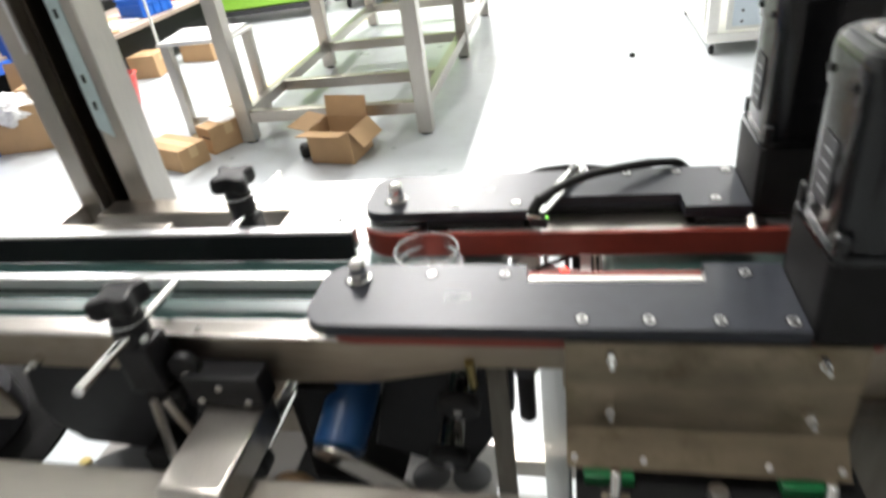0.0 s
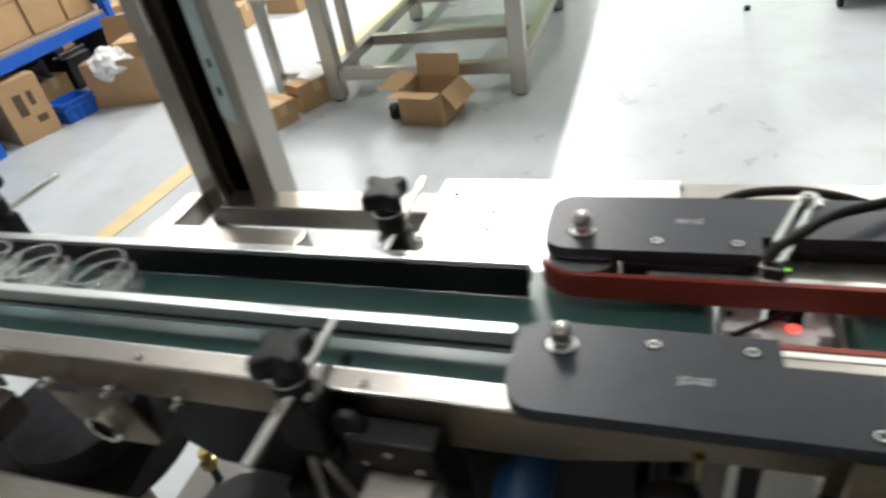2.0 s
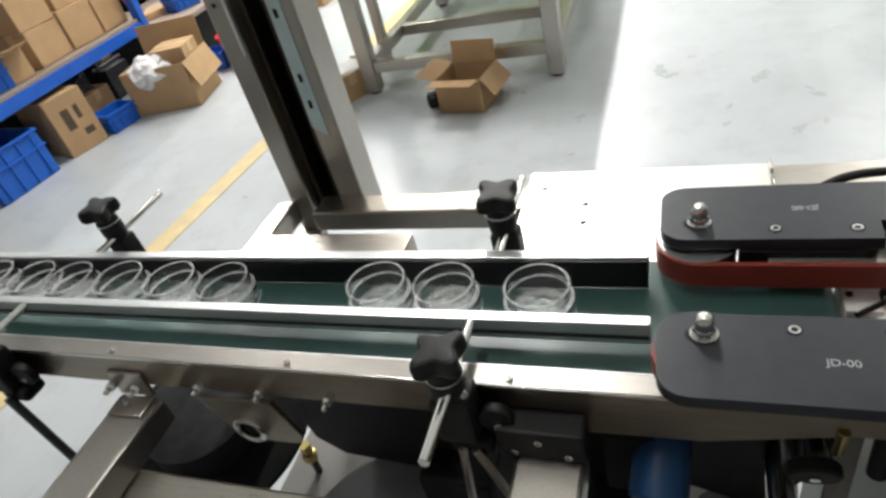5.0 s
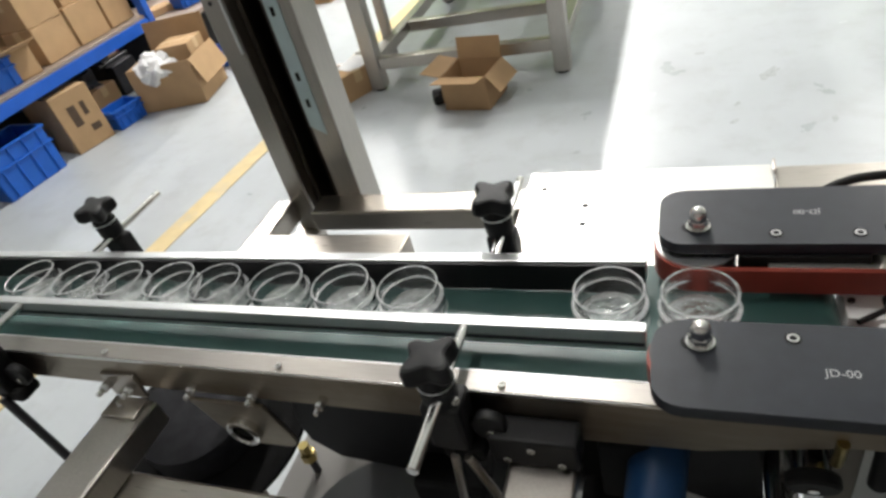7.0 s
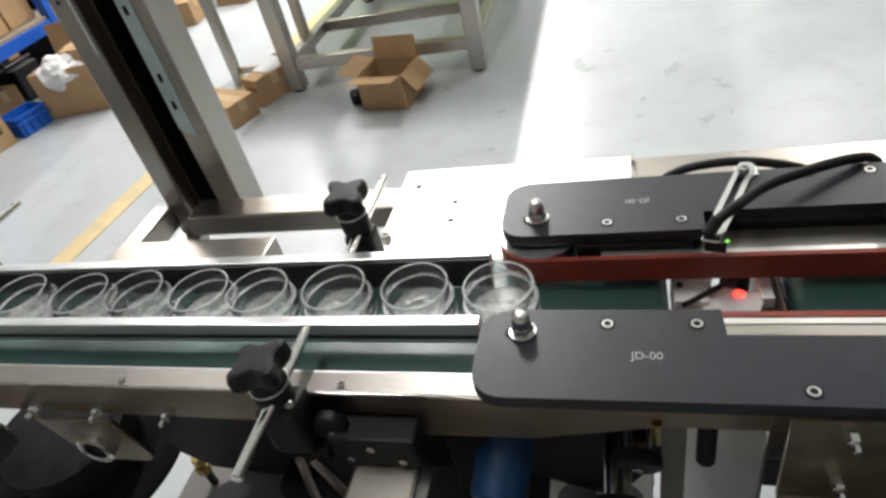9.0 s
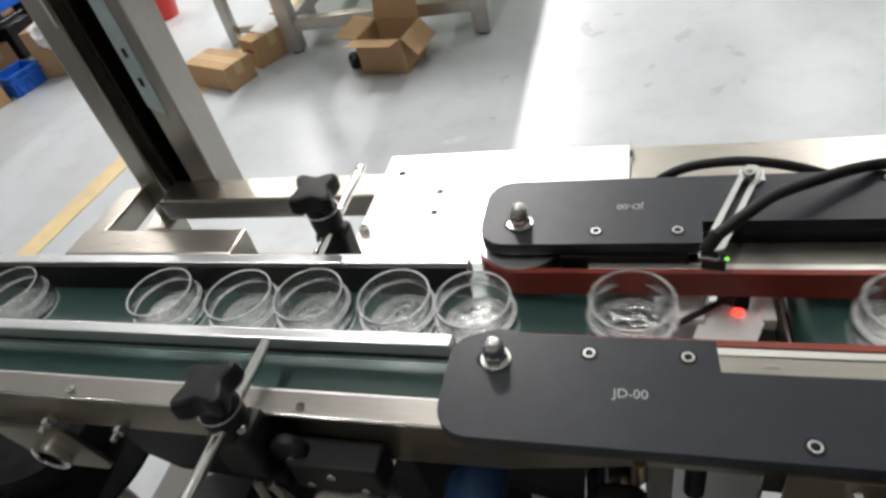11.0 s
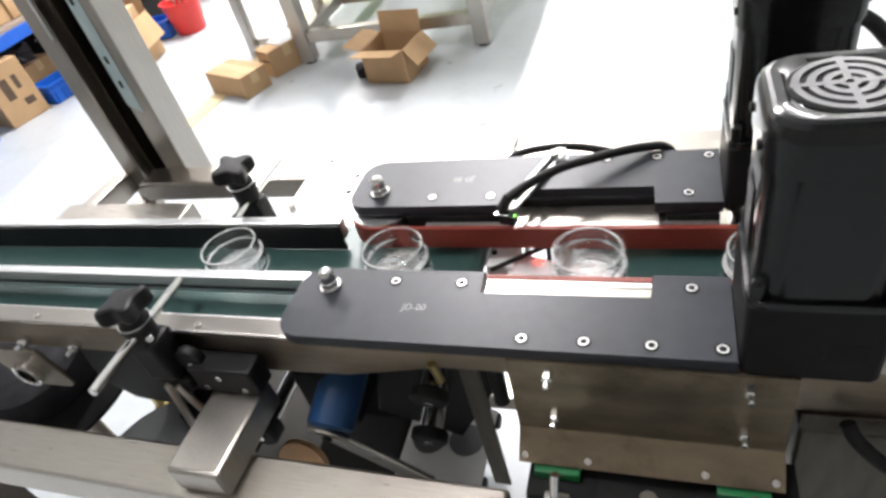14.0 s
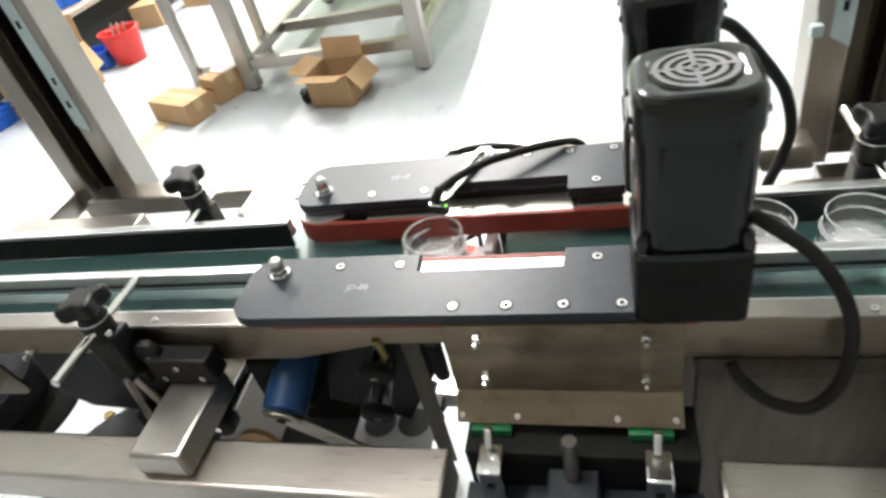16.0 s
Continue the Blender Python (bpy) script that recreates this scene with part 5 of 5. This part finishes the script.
def white_cart():
    c = thing("machine_cart", "white panelled machine base on castors with a stainless frame", "machine cart")
    part("bottom_frame", box(0.915, 2.35, 3.49, 4.55, 0.070, 0.125, 0.004), M_SHEET, c)
    part("corner_post", box(0.918, 0.978, 3.495, 3.555, 0.1255, 0.86, 0.004), M_SHEET, c)
    part("corner_post", box(0.918, 0.978, 4.48, 4.54, 0.1255, 0.86, 0.004), M_SHEET, c)
    part("corner_post", box(2.28, 2.34, 3.495, 3.555, 0.1255, 0.86, 0.004), M_SHEET, c)
    part("front_panel", box(1.02, 2.26, 3.510, 3.525, 0.135, 0.80, 0.003), M_WHITE, c, "white front panel")
    part("pale_panel", box(1.05, 1.62, 3.505, 3.5095, 0.155, 0.42, 0.001), M_PALE, c)
    for x in (1.10, 1.30, 1.50):
        for z in (0.18, 0.24):
            part("panel_screw", rod((x, 3.505, z), (x, 3.501, z), 0.008, 10), M_DARK, c)
    part("side_panel", box(0.930, 0.945, 3.70, 4.478, 0.135, 0.80, 0.003), M_WHITE, c)
    part("cabinet_top", box(0.90, 2.36, 3.48, 4.56, 0.861, 0.90, 0.004), M_LIME, c, "lime green cover")
    part("green_stripe", box(0.925, 0.9295, 3.70, 4.47, 0.30, 0.44, 0.001), M_LIME, c)
    for x, y in ((0.955, 3.53), (0.955, 4.50), (2.30, 3.53), (2.30, 4.50)):
        k = part("castor", rod((x - 0.013, y, 0.031), (x + 0.013, y, 0.031), 0.031, 20), M_GEAR, c, "black castor wheel")
        part("fork", box(x - 0.020, x + 0.020, y - 0.016, y + 0.016, 0.045, 0.0698, 0.003), M_CHROME, c)


white_cart()


def far_machine(m, label):
    f = thing("far_machine", label, "machine", m)
    part("cabinet", box(-0.6, 0.6, -0.4, 0.4, 0.14, 0.95, 0.02), M_LIME, f)
    part("base", box(-0.62, 0.62, -0.42, 0.42, 0.09, 0.139, 0.004), M_DARK, f)
    for x in (-0.5, 0.5):
        for y in (-0.32, 0.32):
            part("castor", rod((x - 0.015, y, 0.045), (x + 0.015, y, 0.045), 0.045, 18), M_GEAR, f)
    part("drawer", box(-0.55, 0.1, -0.425, -0.401, 0.30, 0.60, 0.006), M_DARK, f)


far_machine(pose(-1.55, 6.3, 0, 0, 0, 4), "lime green and black wheeled machine across the hall")
far_machine(pose(-2.9, 6.0, 0, 0, 0, 12), "lime green wheeled machine beyond the benches")

solo("floor_nut", lathe([(0, 0), (0.017, 0), (0.017, 0.022), (0.010, 0.026), (0, 0.026)], 6, pose(0.515, 3.58, 0.0)), M_GEAR, "small black nut lying on the floor", "nut")
scuff_rng = random.Random(21)
M_SCUFF = mat("floor_scuff_paint", (0.53, 0.56, 0.57), 0.38, vary=0.08, scale=30)
M_MARK = mat("floor_dirt_mark", (0.39, 0.41, 0.415), 0.5, vary=0.25, scale=60)
PALE, RUB = "pale worn patch on the floor", "faint rub mark on the floor"
for x, y, size, turn, ma, words_of in ((-0.52, 1.63, 0.030, 20, M_SCUFF, PALE), (0.30, 2.31, 0.034, 70, M_MARK, RUB), (0.04, 2.57, 0.015, 10, M_MARK, RUB), (0.15, 1.93, 0.011, 40, M_MARK, RUB),
                                       (0.47, 1.91, 0.013, 80, M_MARK, RUB), (-0.41, 1.77, 0.012, 25, M_MARK, RUB), (0.17, 2.07, 0.010, 60, M_MARK, RUB), (0.62, 2.75, 0.012, 30, M_SCUFF, PALE), (-0.15, 2.2, 0.014, 50, M_SCUFF, PALE)):
    rim = []
    for k in range(14):
        a = 2 * math.pi * k / 14
        r = size * (1 + scuff_rng.uniform(-0.35, 0.35))
        rim.append((1.7 * r * math.cos(a), 0.8 * r * math.sin(a)))
    structure("floor_scuff", slab(rim, 0.0, 0.0006, 0.0, pose(x, y, 0.0, 0, 0, turn)), ma, words_of)


# ---- glass dishes and their labels ----
ME_LID = finish("glass_lid", lathe([(0.0322, 0.0), (0.0331, 0.0), (0.0335, 0.0008), (0.0336, 0.0185), (0.0334, 0.0194), (0.0329, 0.0197), (0.0324, 0.0194), (0.0322, 0.0185), (0.0322, 0.0)], 56), M_GLASS)
ME_CUP = finish("glass_cup", lathe([(0, 0.0004), (0.0292, 0.0004), (0.0308, 0.0020), (0.0311, 0.0205), (0.0315, 0.0215), (0.0311, 0.0225), (0.0310, 0.0340), (0.0312, 0.0354), (0.0308, 0.0363), (0.0302, 0.0366), (0.0300, 0.0362), (0.0298, 0.0350), (0.0298, 0.0060), (0.0286, 0.0046), (0.0262, 0.0040), (0.0250, 0.0046), (0.0238, 0.0040), (0, 0.0038)], 56), M_GLASS)


def rim_mesh(name, r, z, w, h):
    prof = [(r - w, z), (r - w * 0.3, z - h), (r + w * 0.6, z - h * 0.6), (r + w, z), (r + w * 0.5, z + h * 0.8), (r - w * 0.4, z + h), (r - w, z)]
    return finish(name, lathe(prof, 56), M_RIM)


ME_RIMS = [rim_mesh("cup_rim", 0.0305, 0.0363, 0.0008, 0.0006), rim_mesh("lid_rim", 0.0329, 0.0196, 0.0008, 0.0006), rim_mesh("lid_foot", 0.0329, 0.0012, 0.0010, 0.0009), rim_mesh("cup_foot", 0.0282, 0.0050, 0.0012, 0.0006)]
ME_FLOORG = finish("cup_floor", lathe([(0, 0.0052), (0.010, 0.0050), (0.020, 0.0054), (0.0245, 0.0062), (0.0275, 0.0085)], 48), M_BASEG)
ME_RIMS += [rim_mesh("step_ring", 0.0312, 0.0216, 0.0006, 0.0006), rim_mesh("floor_ring", 0.0240, 0.0058, 0.0007, 0.0004)]
ME_LABEL = finish("round_label", lathe([(0, 0), (0.0235, 0), (0.0235, 0.0003), (0, 0.0003)], 40), M_PAPER)
DISH_Y = 0.0725
# the moment at which the side belts take each dish
TAKEN = [-0.10, 6.33, 7.12, 7.75, 9.39, 10.04, 10.72, 11.40, 11.97, 12.64, 13.22, 13.94, 15.53]
GRIP_X, SLOW, FAST, HELD = 0.015, 0.119, 0.267, 1.30


def dish_x(t, taken):
    if t < taken:
        return GRIP_X - SLOW * (taken - t)
    if t < taken + HELD:
        return GRIP_X + FAST * (t - taken)
    return GRIP_X + FAST * HELD + SLOW * (t - taken - HELD)


dishes, labels = [], []
for i, taken in enumerate(TAKEN):
    d = thing("petri_dish", "clear glass petri dish riding on the green belt", "petri dish", None, "petri dishes")
    for glass in (shared("lid", ME_LID, d, Matrix.Identity(4)), shared("cup", ME_CUP, d, pose(0.0003, 0.0002, 0.0, 0, 0, 30 * i))):
        glass.visible_shadow = False
    shared("cup_floor", ME_FLOORG, d, pose(0, 0, 0, 0, 0, 40 * i)).visible_shadow = False
    for me in ME_RIMS:
        shared("rim", me, d, pose(0, 0, 0, 0, 0, 17 * i)).visible_shadow = False
    dishes.append(d)
    labels.append(tagged(new("round_label", ME_LABEL), "small white round paper label", "label", "round labels"))


def motions():
    for i, taken in enumerate(TAKEN):
        y = DISH_Y + (0.0010, -0.0012, 0.0004)[i % 3]
        ts = {0.5 * k for k in range(33)}
        for e in (taken, taken + HELD):
            for k in (-0.12, -0.04, 0.04, 0.12):
                if 0 < e + k < 16:
                    ts.add(round(e + k, 2))
        rows = [(t, pose(dish_x(t, taken), y, BELT + 0.0006, 0, 0, 25 * i)) for t in sorted(ts)]
        walk(dishes[i], rows)
        # the label waits in the head and rides off under its dish
        wait = pose(0.191, 0.090, 0.714 + 0.0012 * i)
        on = taken + (0.178 - GRIP_X) / FAST
        rows = []
        if on - 0.30 > 0:
            rows.append((0.0, wait))
            if on - 0.30 < 16:
                rows.append((on - 0.30, wait))
        if on < 16 and on > 0:
            rows.append((on - 0.06 if on > 0.06 else 0.0, pose(0.158, y, BELT - 0.0008)))
            for t in sorted({on, *[t for t in ts if t > on]}):
                rows.append((t, pose(dish_x(t, taken), y, BELT + 0.0002)))
        elif on <= 0:
            rows = [(t, pose(dish_x(t, taken), y, BELT + 0.0002)) for t in sorted(ts)]
        else:
            rows.append((16.0, wait))
        walk(labels[i], rows)


motions()
